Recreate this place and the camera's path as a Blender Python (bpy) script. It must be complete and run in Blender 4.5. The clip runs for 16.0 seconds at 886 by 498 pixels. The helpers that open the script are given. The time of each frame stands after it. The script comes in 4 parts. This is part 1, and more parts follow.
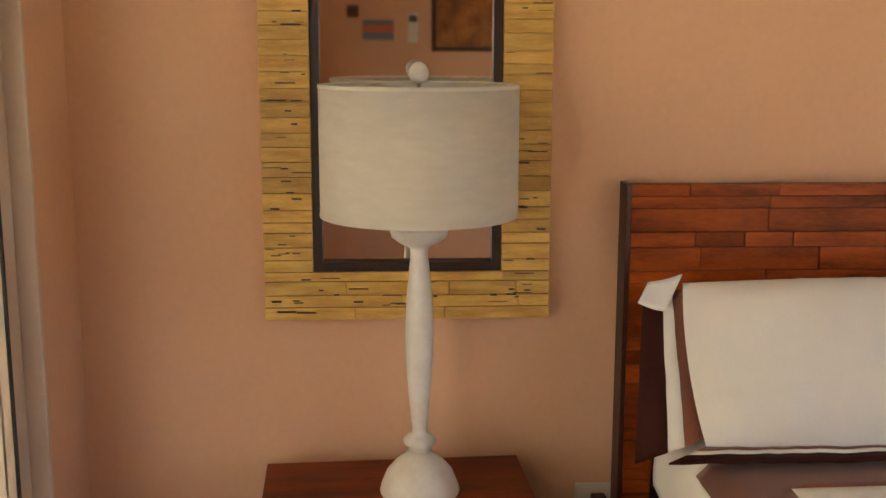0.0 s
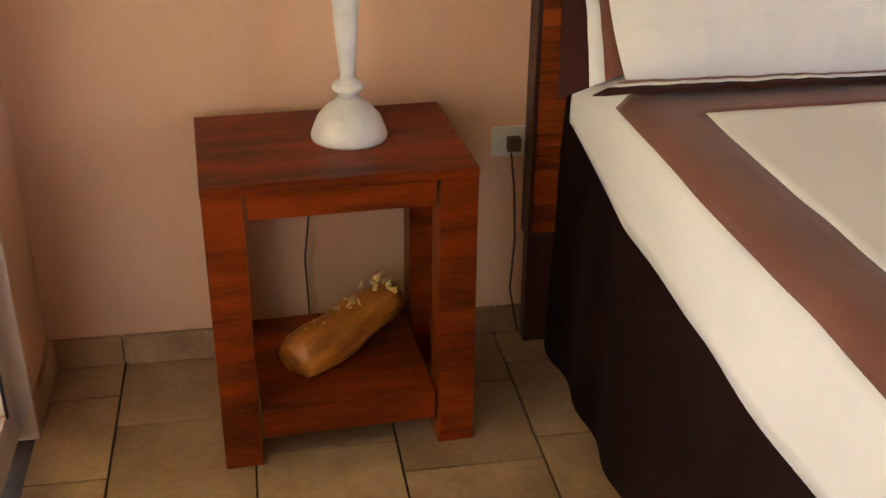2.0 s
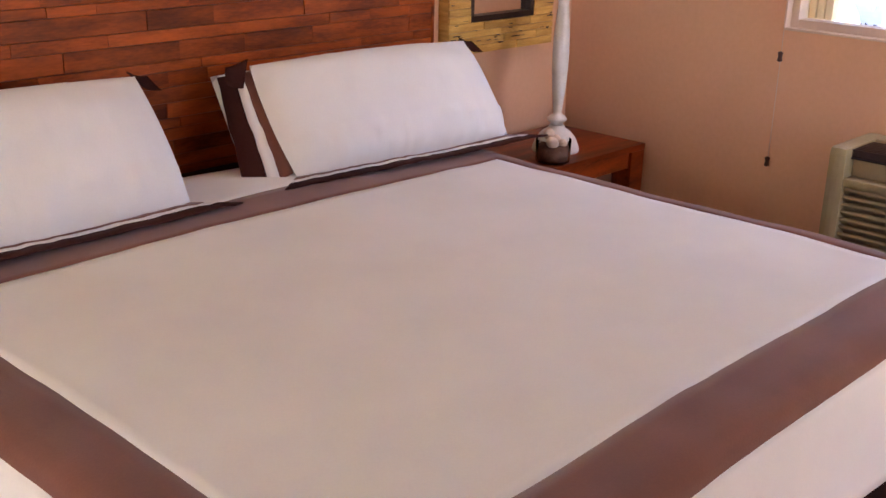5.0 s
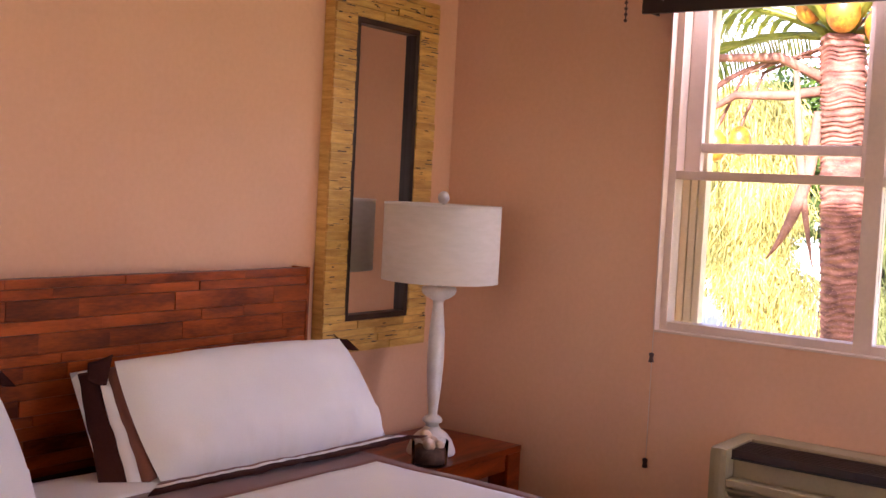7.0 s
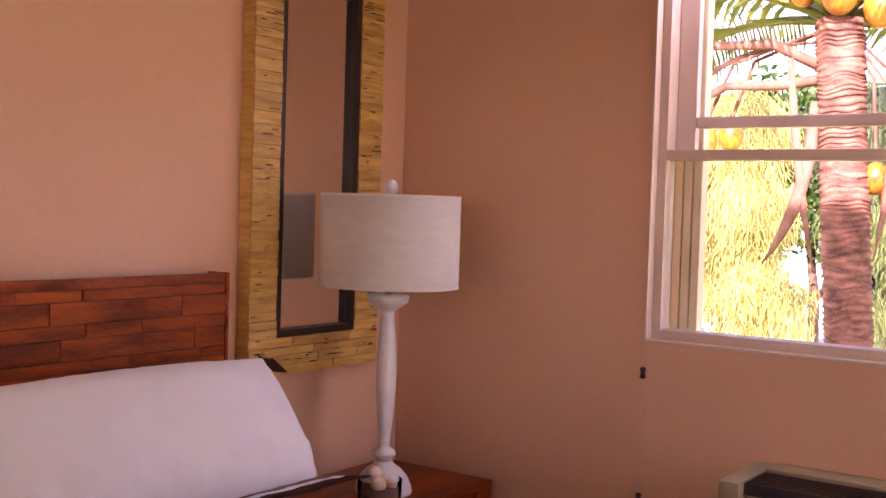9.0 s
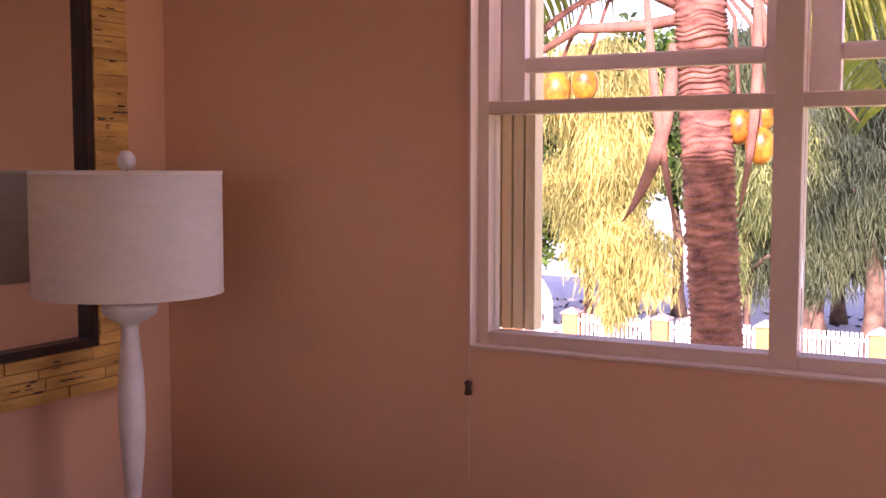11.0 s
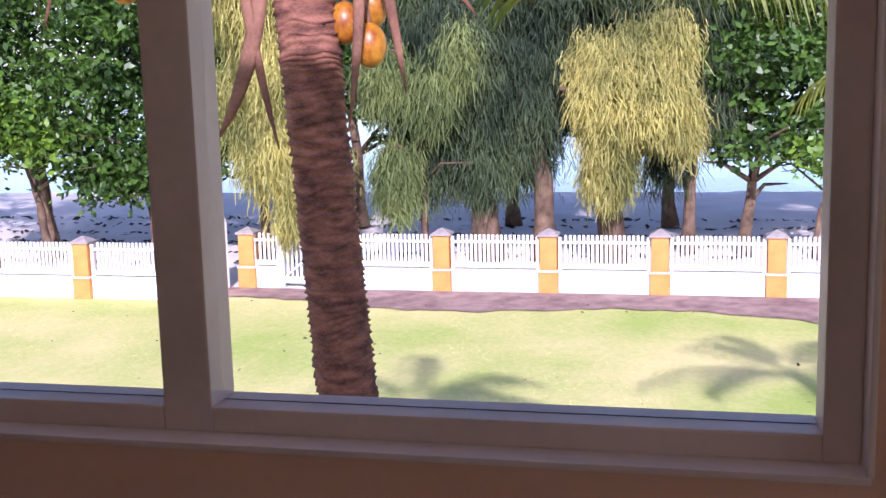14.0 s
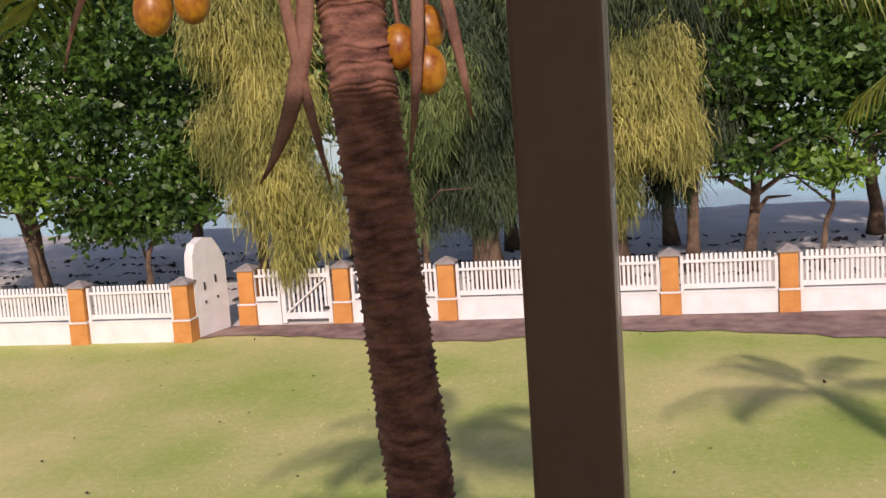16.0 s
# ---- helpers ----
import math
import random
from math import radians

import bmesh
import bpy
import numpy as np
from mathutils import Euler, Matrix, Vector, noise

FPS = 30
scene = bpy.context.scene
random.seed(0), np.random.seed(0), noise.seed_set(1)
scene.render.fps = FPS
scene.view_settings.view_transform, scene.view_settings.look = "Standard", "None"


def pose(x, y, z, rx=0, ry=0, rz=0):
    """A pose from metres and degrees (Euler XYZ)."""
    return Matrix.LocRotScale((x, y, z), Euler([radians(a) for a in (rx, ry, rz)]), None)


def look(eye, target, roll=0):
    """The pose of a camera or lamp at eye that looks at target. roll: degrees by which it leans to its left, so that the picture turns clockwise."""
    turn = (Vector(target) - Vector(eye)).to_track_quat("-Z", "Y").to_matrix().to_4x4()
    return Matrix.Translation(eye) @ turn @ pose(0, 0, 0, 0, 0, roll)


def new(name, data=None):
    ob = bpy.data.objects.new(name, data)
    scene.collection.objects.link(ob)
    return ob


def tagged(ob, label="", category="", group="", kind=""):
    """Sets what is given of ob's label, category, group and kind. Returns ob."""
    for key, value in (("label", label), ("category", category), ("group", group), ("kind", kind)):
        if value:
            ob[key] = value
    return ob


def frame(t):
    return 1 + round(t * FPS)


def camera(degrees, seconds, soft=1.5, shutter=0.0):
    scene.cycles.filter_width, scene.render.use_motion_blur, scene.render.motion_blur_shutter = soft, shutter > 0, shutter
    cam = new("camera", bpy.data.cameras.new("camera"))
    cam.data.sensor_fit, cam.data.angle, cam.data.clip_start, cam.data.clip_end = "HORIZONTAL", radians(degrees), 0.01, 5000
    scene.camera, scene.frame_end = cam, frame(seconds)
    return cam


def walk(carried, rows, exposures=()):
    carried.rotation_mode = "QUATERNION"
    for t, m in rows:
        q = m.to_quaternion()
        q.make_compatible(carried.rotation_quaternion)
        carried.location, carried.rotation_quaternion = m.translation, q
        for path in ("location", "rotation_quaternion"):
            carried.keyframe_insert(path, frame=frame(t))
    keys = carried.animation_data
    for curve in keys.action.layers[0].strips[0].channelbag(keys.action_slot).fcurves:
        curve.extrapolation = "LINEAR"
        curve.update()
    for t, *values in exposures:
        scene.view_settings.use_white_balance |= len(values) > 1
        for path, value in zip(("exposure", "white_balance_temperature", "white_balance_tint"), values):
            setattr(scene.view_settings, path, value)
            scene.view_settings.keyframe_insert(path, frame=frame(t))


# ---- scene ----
cam = camera(44.2, 16.0)
PATH = [
    (0, (0.251, -2.304, 1.529), (0.344, -0.339, 1.165), 0.1),
    (0.5, (0.156, -2.31, 1.521), (0.461, -0.418, 0.95), 0.6),
    (0.8, (0.124, -2.332, 1.503), (0.452, -0.486, 0.807), 0.2),
    (1, (0.134, -2.313, 1.468), (0.449, -0.477, 0.739), 1.2),
    (1.5, (0.127, -2.328, 1.464), (0.439, -0.545, 0.614), 0.9),
    (2, (0.126, -2.369, 1.467), (0.437, -0.611, 0.565), 0.6),
    (2.5, (0.125, -2.379, 1.458), (0.432, -0.623, 0.552), -0.4),
    (3, (0.164, -2.409, 1.472), (0.531, -0.657, 0.581), -1.1),
    (3.5, (0.184, -2.389, 1.44), (0.828, -0.696, 0.592), 0.4),
    (4, (0.183, -2.437, 1.495), (1.13, -0.89, 0.654), -1.4),
    (4.6, (0.232, -2.45, 1.489), (1.508, -1.09, 0.766), 0.2),
    (5, (0.251, -2.494, 1.558), (1.621, -1.198, 0.891), 1.4),
    (7.3, (0.284, -2.321, 1.489), (1.907, -1.154, 1.429), 2.5),
    (7.5, (0.291, -2.281, 1.477), (1.921, -1.124, 1.432), 2.3),
    (7.6, (0.311, -2.26, 1.482), (1.937, -1.098, 1.428), 3.1),
    (8, (0.392, -2.28, 1.479), (1.991, -1.081, 1.401), 1.8),
    (8.2, (0.441, -2.257, 1.469), (2.031, -1.047, 1.381), 1.6),
    (10.3, (1.31, -1.981, 1.409), (3.023, -0.95, 1.362), 1.8),
    (10.5, (1.33, -1.987, 1.411), (3.046, -0.962, 1.365), 1.2),
    (10.6, (1.362, -1.944, 1.413), (3.098, -0.952, 1.36), 1.1),
    (11, (1.49, -1.911, 1.473), (3.24, -0.954, 1.319), 0.0),
    (11.5, (1.619, -1.95, 1.449), (3.375, -1.031, 1.184), -0.8),
    (12, (1.938, -1.975, 1.426), (3.784, -1.275, 1.108), -0.6),
    (12.5, (2.15, -1.965, 1.432), (4.079, -1.558, 1.096), -0.1),
    (13, (2.287, -1.975, 1.442), (4.225, -1.619, 1.1), -0.3),
    (13.5, (2.419, -2.036, 1.446), (4.351, -1.643, 1.112), -1.1),
    (14, (2.581, -1.996, 1.447), (4.506, -1.558, 1.127), -1.5),
    (14.5, (2.748, -1.922, 1.449), (4.663, -1.427, 1.152), -2.3),
    (15, (2.91, -1.85, 1.471), (4.813, -1.304, 1.183), -2.7),
    (15.5, (2.98, -1.735, 1.466), (4.892, -1.218, 1.187), -4.3),
    (16, (2.964, -1.557, 1.464), (4.901, -1.143, 1.188), -3.9),
]
# camera white balance and exposure follow the clip's own automatic exposure
walk(cam, [(t, look(e, g, r)) for t, e, g, r in PATH], exposures=[(0, 2.6, 6900, 20), (2.5, 3.0, 6400, 19), (5, 2.95, 6200, 34), (7.5, 2.5, 6500, 50), (10.3, 2.15, 6700, 66), (11, 1.85, 6600, 68), (12, 1.35, 6000, 62), (13, 0.75, 5500, 50), (14, 0.6, 5500, 38), (14.8, 0.2, 5900, 30), (16, -0.5, 6700, 27)])

# ---- light ----
SUN_AZ, SUN_EL = radians(258), radians(31)   # clockwise from +y
world = bpy.data.worlds.new("World")
scene.world = world
world.use_nodes = True
wn = world.node_tree
sky = wn.nodes.new("ShaderNodeTexSky")
sky.sky_type = "NISHITA"
sky.sun_disc = False
sky.sun_elevation = SUN_EL
sky.sun_rotation = SUN_AZ
wn.nodes["Background"].inputs[1].default_value = 0.15
wn.links.new(sky.outputs[0], wn.nodes["Background"].inputs[0])
sd = Vector((math.sin(SUN_AZ) * math.cos(SUN_EL), math.cos(SUN_AZ) * math.cos(SUN_EL), math.sin(SUN_EL)))
sun = new("sun", bpy.data.lights.new("sun", "SUN"))
sun.data.energy, sun.data.angle, sun.data.color = 5.0, radians(1.2), (1.0, 0.93, 0.82)
sun.matrix_world = look(sd * 60, (0, 0, 0))


def sky_lamp(name, at, to, w, h, power, color):
    ob = new(name, bpy.data.lights.new(name, "AREA"))
    ob.data.shape, ob.data.size, ob.data.size_y, ob.data.energy, ob.data.color = "RECTANGLE", w, h, power, color
    ob.matrix_world = look(at, to)
    return ob


# Skylight lamps at window and west door; the south doorway lamp is added fill.
sky_lamp("window_skylight", (3.565, -1.50, 2.185), (2.0, -1.4, 0.7), 1.15, 0.10, 1.7, (0.92, 0.94, 1.0))
sky_lamp("south_fill_lamp", (2.75, -3.99, 1.60), (2.0, -1.0, 0.9), 1.1, 0.8, 0.48, (1.0, 0.95, 0.90))
sky_lamp("door_skylight", (-0.66, -1.75, 1.35), (3.0, -1.2, 0.9), 1.5, 1.4, 0.74, (0.90, 0.93, 1.0))


# ---- materials ----
def mat(name, c, c2=None, rough=0.6, scale=8.0, fine=90.0, bump=0.15, metal=0.0, stretch=(1, 1, 1), per_piece=0.0, amount=1.0, spec=0.5, island=False, sheen=0.0, trans=0.0):
    m = bpy.data.materials.new(name)
    m.use_nodes = True
    nt_ = m.node_tree
    N, L = nt_.nodes, nt_.links
    b = N["Principled BSDF"]
    c2 = c2 or tuple(v * 0.8 for v in c)
    tc = N.new("ShaderNodeTexCoord")
    mp = N.new("ShaderNodeMapping")
    mp.inputs["Scale"].default_value = stretch
    L.new(tc.outputs["Object"], mp.inputs[0])
    vec = mp.outputs[0]
    info = N.new("ShaderNodeObjectInfo")
    if per_piece:
        add = N.new("ShaderNodeVectorMath")
        add.operation = "ADD"
        mul = N.new("ShaderNodeMath")
        mul.operation = "MULTIPLY"
        mul.inputs[1].default_value = 37.0
        L.new(info.outputs["Random"], mul.inputs[0])
        L.new(mul.outputs[0], add.inputs[1])
        L.new(vec, add.inputs[0])
        vec = add.outputs[0]
    n1 = N.new("ShaderNodeTexNoise")
    n1.inputs["Scale"].default_value, n1.inputs["Detail"].default_value = scale, 6
    n2 = N.new("ShaderNodeTexNoise")
    n2.inputs["Scale"].default_value, n2.inputs["Detail"].default_value = fine, 4
    L.new(vec, n1.inputs["Vector"]), L.new(vec, n2.inputs["Vector"])
    mixf = N.new("ShaderNodeMath")
    mixf.operation = "MULTIPLY_ADD"
    mixf.inputs[1].default_value = 0.35
    L.new(n2.outputs[0], mixf.inputs[0]), L.new(n1.outputs[0], mixf.inputs[2])
    ramp = N.new("ShaderNodeValToRGB")
    ramp.color_ramp.elements[0].position, ramp.color_ramp.elements[1].position = 0.5, 0.85
    ramp.color_ramp.elements[0].color, ramp.color_ramp.elements[1].color = (*c2, 1), (*c, 1)
    L.new(mixf.outputs[0], ramp.inputs[0])
    col = ramp.outputs[0]
    if per_piece or island:
        hs = N.new("ShaderNodeHueSaturation")
        mr = N.new("ShaderNodeMapRange")
        k = per_piece or 0.3
        mr.inputs["To Min"].default_value, mr.inputs["To Max"].default_value = 1 - k, 1 + k
        if island:
            geo = N.new("ShaderNodeNewGeometry")
            L.new(geo.outputs["Random Per Island"], mr.inputs[0])
        else:
            L.new(info.outputs["Random"], mr.inputs[0])
        L.new(mr.outputs[0], hs.inputs["Value"])
        L.new(col, hs.inputs["Color"])
        col = hs.outputs[0]
    L.new(col, b.inputs["Base Color"])
    b.inputs["Roughness"].default_value, b.inputs["Metallic"].default_value = rough, metal
    b.inputs["Specular IOR Level"].default_value = spec
    b.inputs["Sheen Weight"].default_value = sheen
    if trans:
        tr = N.new("ShaderNodeBsdfTranslucent")
        ms = N.new("ShaderNodeMixShader")
        ms.inputs[0].default_value = trans
        L.new(col, tr.inputs[0]), L.new(b.outputs[0], ms.inputs[1]), L.new(tr.outputs[0], ms.inputs[2])
        L.new(ms.outputs[0], N["Material Output"].inputs[0])
    if bump:
        bp = N.new("ShaderNodeBump")
        bp.inputs["Strength"].default_value, bp.inputs["Distance"].default_value = bump, 0.004
        L.new(mixf.outputs[0], bp.inputs["Height"])
        L.new(bp.outputs[0], b.inputs["Normal"])
    return m


def plain(name, c, rough=0.5, metal=0.0):
    return mat(name, c, tuple(v * 0.9 for v in c), rough, 14, 120, 0.05, metal)


def glass(name, color=(1, 1, 1), rough=0.0):
    m = bpy.data.materials.new(name)
    m.use_nodes = True
    b = m.node_tree.nodes["Principled BSDF"]
    b.inputs["Base Color"].default_value = (*color, 1)
    b.inputs["Transmission Weight"].default_value, b.inputs["Roughness"].default_value, b.inputs["IOR"].default_value = 1.0, rough, 1.05
    return m


def mirror_mat():
    m = bpy.data.materials.new("mirror_silver")
    m.use_nodes = True
    b = m.node_tree.nodes["Principled BSDF"]
    b.inputs["Base Color"].default_value = (0.82, 0.80, 0.76, 1)
    b.inputs["Metallic"].default_value, b.inputs["Roughness"].default_value = 1.0, 0.03
    return m


M_WALL = mat("cream_plaster", (0.75, 0.44, 0.275), (0.68, 0.385, 0.23), 0.75, 1.3, 60, 0.12)
M_CEIL = mat("white_ceiling", (0.8, 0.78, 0.74), (0.75, 0.73, 0.69), 0.8, 2, 80, 0.1)
M_TILE = mat("beige_floor_tile", (0.46, 0.285, 0.15), (0.27, 0.155, 0.075), 0.38, 5, 60, 0.08, per_piece=0.12)
M_GROUT = mat("dark_grout", (0.12, 0.08, 0.055), (0.07, 0.05, 0.035), 0.9, 30, 200, 0.2)
M_WOOD = mat("red_brown_wood", (0.26, 0.038, 0.004), (0.08, 0.012, 0.002), 0.36, 3.2, 40, 0.10, stretch=(1, 6, 6), spec=0.15)
M_WOODP = mat("headboard_wood", (0.40, 0.078, 0.011), (0.12, 0.020, 0.003), 0.38, 4, 46, 0.2, stretch=(1, 5, 5), per_piece=0.24, spec=0.15)
M_WOODD = mat("dark_wood", (0.075, 0.018, 0.010), (0.035, 0.009, 0.006), 0.4, 6, 50, 0.1, stretch=(6, 6, 1))
M_BAMBOO = mat("split_bamboo", (0.70, 0.43, 0.11), (0.48, 0.25, 0.05), 0.42, 7, 45, 0.4, stretch=(1.5, 1, 9), per_piece=0.14)
M_BLACK = mat("black_brown_lacquer", (0.03, 0.014, 0.010), (0.018, 0.009, 0.007), 0.35, 12, 100, 0.05)
M_COTTON = mat("white_cotton", (0.79, 0.76, 0.73), (0.73, 0.70, 0.67), 0.9, 4, 240, 0.22, sheen=0.2)
M_BROWN = mat("brown_cotton_band", (0.19, 0.062, 0.034), (0.145, 0.045, 0.025), 0.9, 5, 240, 0.2, sheen=0.2)
M_DKBROWN = mat("dark_brown_cloth", (0.019, 0.006, 0.005), (0.011, 0.004, 0.003), 0.95, 5, 200, 0.25, spec=0.08)
M_FLANGE = mat("brown_flange_cloth", (0.055, 0.017, 0.013), (0.038, 0.011, 0.008), 0.95, 5, 200, 0.25, spec=0.1)
M_LAMPW = mat("worn_white_paint", (0.74, 0.70, 0.66), (0.63, 0.58, 0.53), 0.35, 16, 90, 0.25)
M_SHADE = mat("linen_shade", (0.80, 0.74, 0.66), (0.74, 0.68, 0.59), 0.9, 20, 300, 0.2, stretch=(1, 1, 4), trans=0.35)
M_BRASS = plain("nickel_fitting", (0.55, 0.5, 0.42), 0.3, 1.0)
M_FRAMEW = mat("cream_window_paint", (0.68, 0.52, 0.41), (0.60, 0.45, 0.35), 0.45, 6, 70, 0.06)
M_CREAM = mat("cream_exterior", (0.78, 0.66, 0.45), (0.70, 0.57, 0.36), 0.7, 4, 70, 0.1)
M_AC = mat("beige_plastic", (0.33, 0.26, 0.14), (0.27, 0.21, 0.11), 0.5, 6, 120, 0.04)
M_DARK = plain("dark_recess", (0.02, 0.018, 0.016), 0.6)
M_LOG = mat("orange_wood_log", (0.62, 0.22, 0.025), (0.30, 0.085, 0.01), 0.45, 9, 60, 0.4, stretch=(1, 4, 4))
M_FLAKE = mat("gold_crystal_flake", (0.85, 0.62, 0.26), (0.6, 0.35, 0.1), 0.3, 30, 120, 0.3, island=True)
M_SHELL = mat("pale_shell", (0.75, 0.58, 0.45), (0.6, 0.42, 0.3), 0.4, 20, 90, 0.2)
M_SOIL = mat("brown_filling", (0.17, 0.085, 0.05), (0.09, 0.045, 0.03), 0.9, 40, 160, 0.6)
M_GLASS = glass("clear_glass")
M_MIRROR = mirror_mat()
M_WHITEP = plain("white_plastic", (0.72, 0.68, 0.6), 0.4)
M_CABLE = plain("brown_cable", (0.10, 0.05, 0.03), 0.6)
M_RED = plain("orange_red_print", (0.7, 0.16, 0.07), 0.7)
M_BLUE = plain("blue_grey_print", (0.22, 0.26, 0.32), 0.7)
M_ART = mat("brown_bark_art", (0.46, 0.19, 0.05), (0.18, 0.06, 0.02), 0.8, 14, 60, 0.5)
M_GRASS = mat("lawn", (0.62, 0.55, 0.24), (0.34, 0.42, 0.10), 0.95, 0.33, 11, 0.8, spec=0.1)
M_SAND = mat("pale_sand", (0.72, 0.66, 0.60), (0.62, 0.56, 0.50), 0.95, 0.7, 9, 0.5, spec=0.1)
M_PATH = mat("path_gravel", (0.36, 0.25, 0.21), (0.19, 0.12, 0.11), 0.95, 2.5, 30, 0.5, spec=0.1)
M_SEA = mat("shallow_sea", (0.25, 0.52, 0.58), (0.12, 0.36, 0.46), 0.12, 0.05, 0.6, 0.3)
M_FENCEW = mat("white_fence_paint", (0.76, 0.74, 0.72), (0.66, 0.64, 0.62), 0.6, 3, 40, 0.15)
M_PILLAR = mat("orange_plaster", (0.62, 0.27, 0.07), (0.50, 0.20, 0.045), 0.8, 3, 40, 0.2)
M_CAP = mat("grey_concrete", (0.33, 0.29, 0.27), (0.22, 0.19, 0.18), 0.85, 5, 40, 0.3)
M_PALM = mat("palm_bark", (0.29, 0.125, 0.085), (0.075, 0.026, 0.018), 0.9, 9, 60, 1.0, stretch=(1, 1, 2.6))
M_FIBRE = mat("dry_palm_sheath", (0.27, 0.13, 0.085), (0.13, 0.055, 0.035), 0.8, 5, 60, 0.4)
M_COCO = mat("yellow_coconut", (0.55, 0.26, 0.02), (0.22, 0.05, 0.006), 0.4, 5, 40, 0.1)
M_FROND = mat("palm_leaf", (0.30, 0.30, 0.035), (0.10, 0.17, 0.02), 0.5, 3, 40, 0.1, island=True, trans=0.35)
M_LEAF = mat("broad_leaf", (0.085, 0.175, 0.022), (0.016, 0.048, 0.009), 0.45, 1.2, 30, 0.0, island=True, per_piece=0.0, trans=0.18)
# One needle in three tones: shade, full sun and half sun painted as colour.
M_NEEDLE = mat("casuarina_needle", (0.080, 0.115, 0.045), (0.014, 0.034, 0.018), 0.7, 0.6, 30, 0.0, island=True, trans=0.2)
M_NEEDLE_SUN = mat("painted_sun_needle", (0.54, 0.49, 0.15), (0.17, 0.19, 0.05), 0.7, 0.7, 30, 0.0, island=True, trans=0.35)
M_NEEDLE_MID = mat("painted_half_sun_needle", (0.24, 0.30, 0.09), (0.07, 0.11, 0.035), 0.7, 0.7, 30, 0.0, island=True, trans=0.3)
# Lit copy of the broad leaf, with sunlight put into its base colour.
M_LEAF_LIT = mat("painted_lit_broad_leaf", (0.20, 0.34, 0.03), (0.07, 0.15, 0.015), 0.45, 1.2, 30, 0.0, island=True, trans=0.25)
M_BARK = mat("grey_bark", (0.17, 0.11, 0.07), (0.06, 0.036, 0.024), 0.95, 4, 30, 0.8)
M_WEED = mat("dry_leaf_litter", (0.05, 0.035, 0.028), (0.03, 0.02, 0.016), 0.9, 4, 30, 0.5)


# ---- mesh helpers ----
def box(bm, x0, y0, z0, x1, y1, z1, bevel=0.0):
    r = bmesh.ops.create_cube(bm, size=1.0, matrix=Matrix.Translation(((x0 + x1) / 2, (y0 + y1) / 2, (z0 + z1) / 2)) @ Matrix.Diagonal((abs(x1 - x0), abs(y1 - y0), abs(z1 - z0), 1)))
    if bevel:
        es = {e for v in r["verts"] for e in v.link_edges}
        bmesh.ops.bevel(bm, geom=list(es), offset=bevel, segments=2, affect="EDGES", profile=0.7)
    return bm


def boxm(*a, **k):
    return box(bmesh.new(), *a, **k)


def lathe(bm, profile, seg=32, at=(0, 0, 0), close=True):
    rings = []
    for r, z in profile:
        rings.append([bm.verts.new((at[0] + r * math.cos(2 * math.pi * i / seg), at[1] + r * math.sin(2 * math.pi * i / seg), at[2] + z)) for i in range(seg)])
    for a, b in zip(rings, rings[1:]):
        for i in range(seg):
            bm.faces.new((a[i], a[(i + 1) % seg], b[(i + 1) % seg], b[i]))
    if close:
        bm.faces.new(list(reversed(rings[0])))
        bm.faces.new(rings[-1])
    return bm


def tube(bm, pts, radii, seg=8):
    pts = [Vector(p) for p in pts]
    rings = []
    for i, p in enumerate(pts):
        d = (pts[min(i + 1, len(pts) - 1)] - pts[max(i - 1, 0)]).normalized()
        u = d.cross(Vector((0.31, 0.87, 0.38))).normalized()
        w = d.cross(u)
        r = radii[i] if isinstance(radii, (list, tuple)) else radii
        rings.append([bm.verts.new(p + u * (r * math.cos(2 * math.pi * k / seg)) + w * (r * math.sin(2 * math.pi * k / seg))) for k in range(seg)])
    for a, b in zip(rings, rings[1:]):
        for i in range(seg):
            bm.faces.new((a[i], a[(i + 1) % seg], b[(i + 1) % seg], b[i]))
    bm.faces.new(list(reversed(rings[0])))
    bm.faces.new(rings[-1])
    return bm


def mesh_of(name, bm, material, smooth=False):
    bmesh.ops.recalc_face_normals(bm, faces=bm.faces)
    me = bpy.data.meshes.new(name)
    bm.to_mesh(me)
    bm.free()
    me.materials.append(material)
    if smooth:
        for p in me.polygons:
            p.use_smooth = True
    return me


def part(name, bm, material, parent=None, label="", smooth=False):
    ob = new(name, mesh_of(name, bm, material, smooth))
    ob.parent = parent
    if label:
        ob["label"] = label
    return ob


def thing(name, label, category, group="", kind="", at=None):
    ob = new(name)
    ob.empty_display_size = 0.1
    if at is not None:
        ob.matrix_basis = at
    return tagged(ob, label, category, group, kind)


def structure(name, bm, material, label, category="structure"):
    return tagged(part(name, bm, material), label, category, "", "structure")


def piece(name, me, parent, m):
    ob = new(name, me)
    ob.parent = parent
    ob.matrix_basis = m
    return ob


def soft_sheet(name, fn, nu, nv, material, parent=None, thick=0.0, label=""):
    bm = bmesh.new()
    g = [[bm.verts.new(fn(i / nu, j / nv)) for j in range(nv + 1)] for i in range(nu + 1)]
    for i in range(nu):
        for j in range(nv):
            bm.faces.new((g[i][j], g[i + 1][j], g[i + 1][j + 1], g[i][j + 1]))
    ob = part(name, bm, material, parent, label, True)
    if thick:
        md = ob.modifiers.new("thickness", "SOLIDIFY")
        md.thickness = thick
    return ob

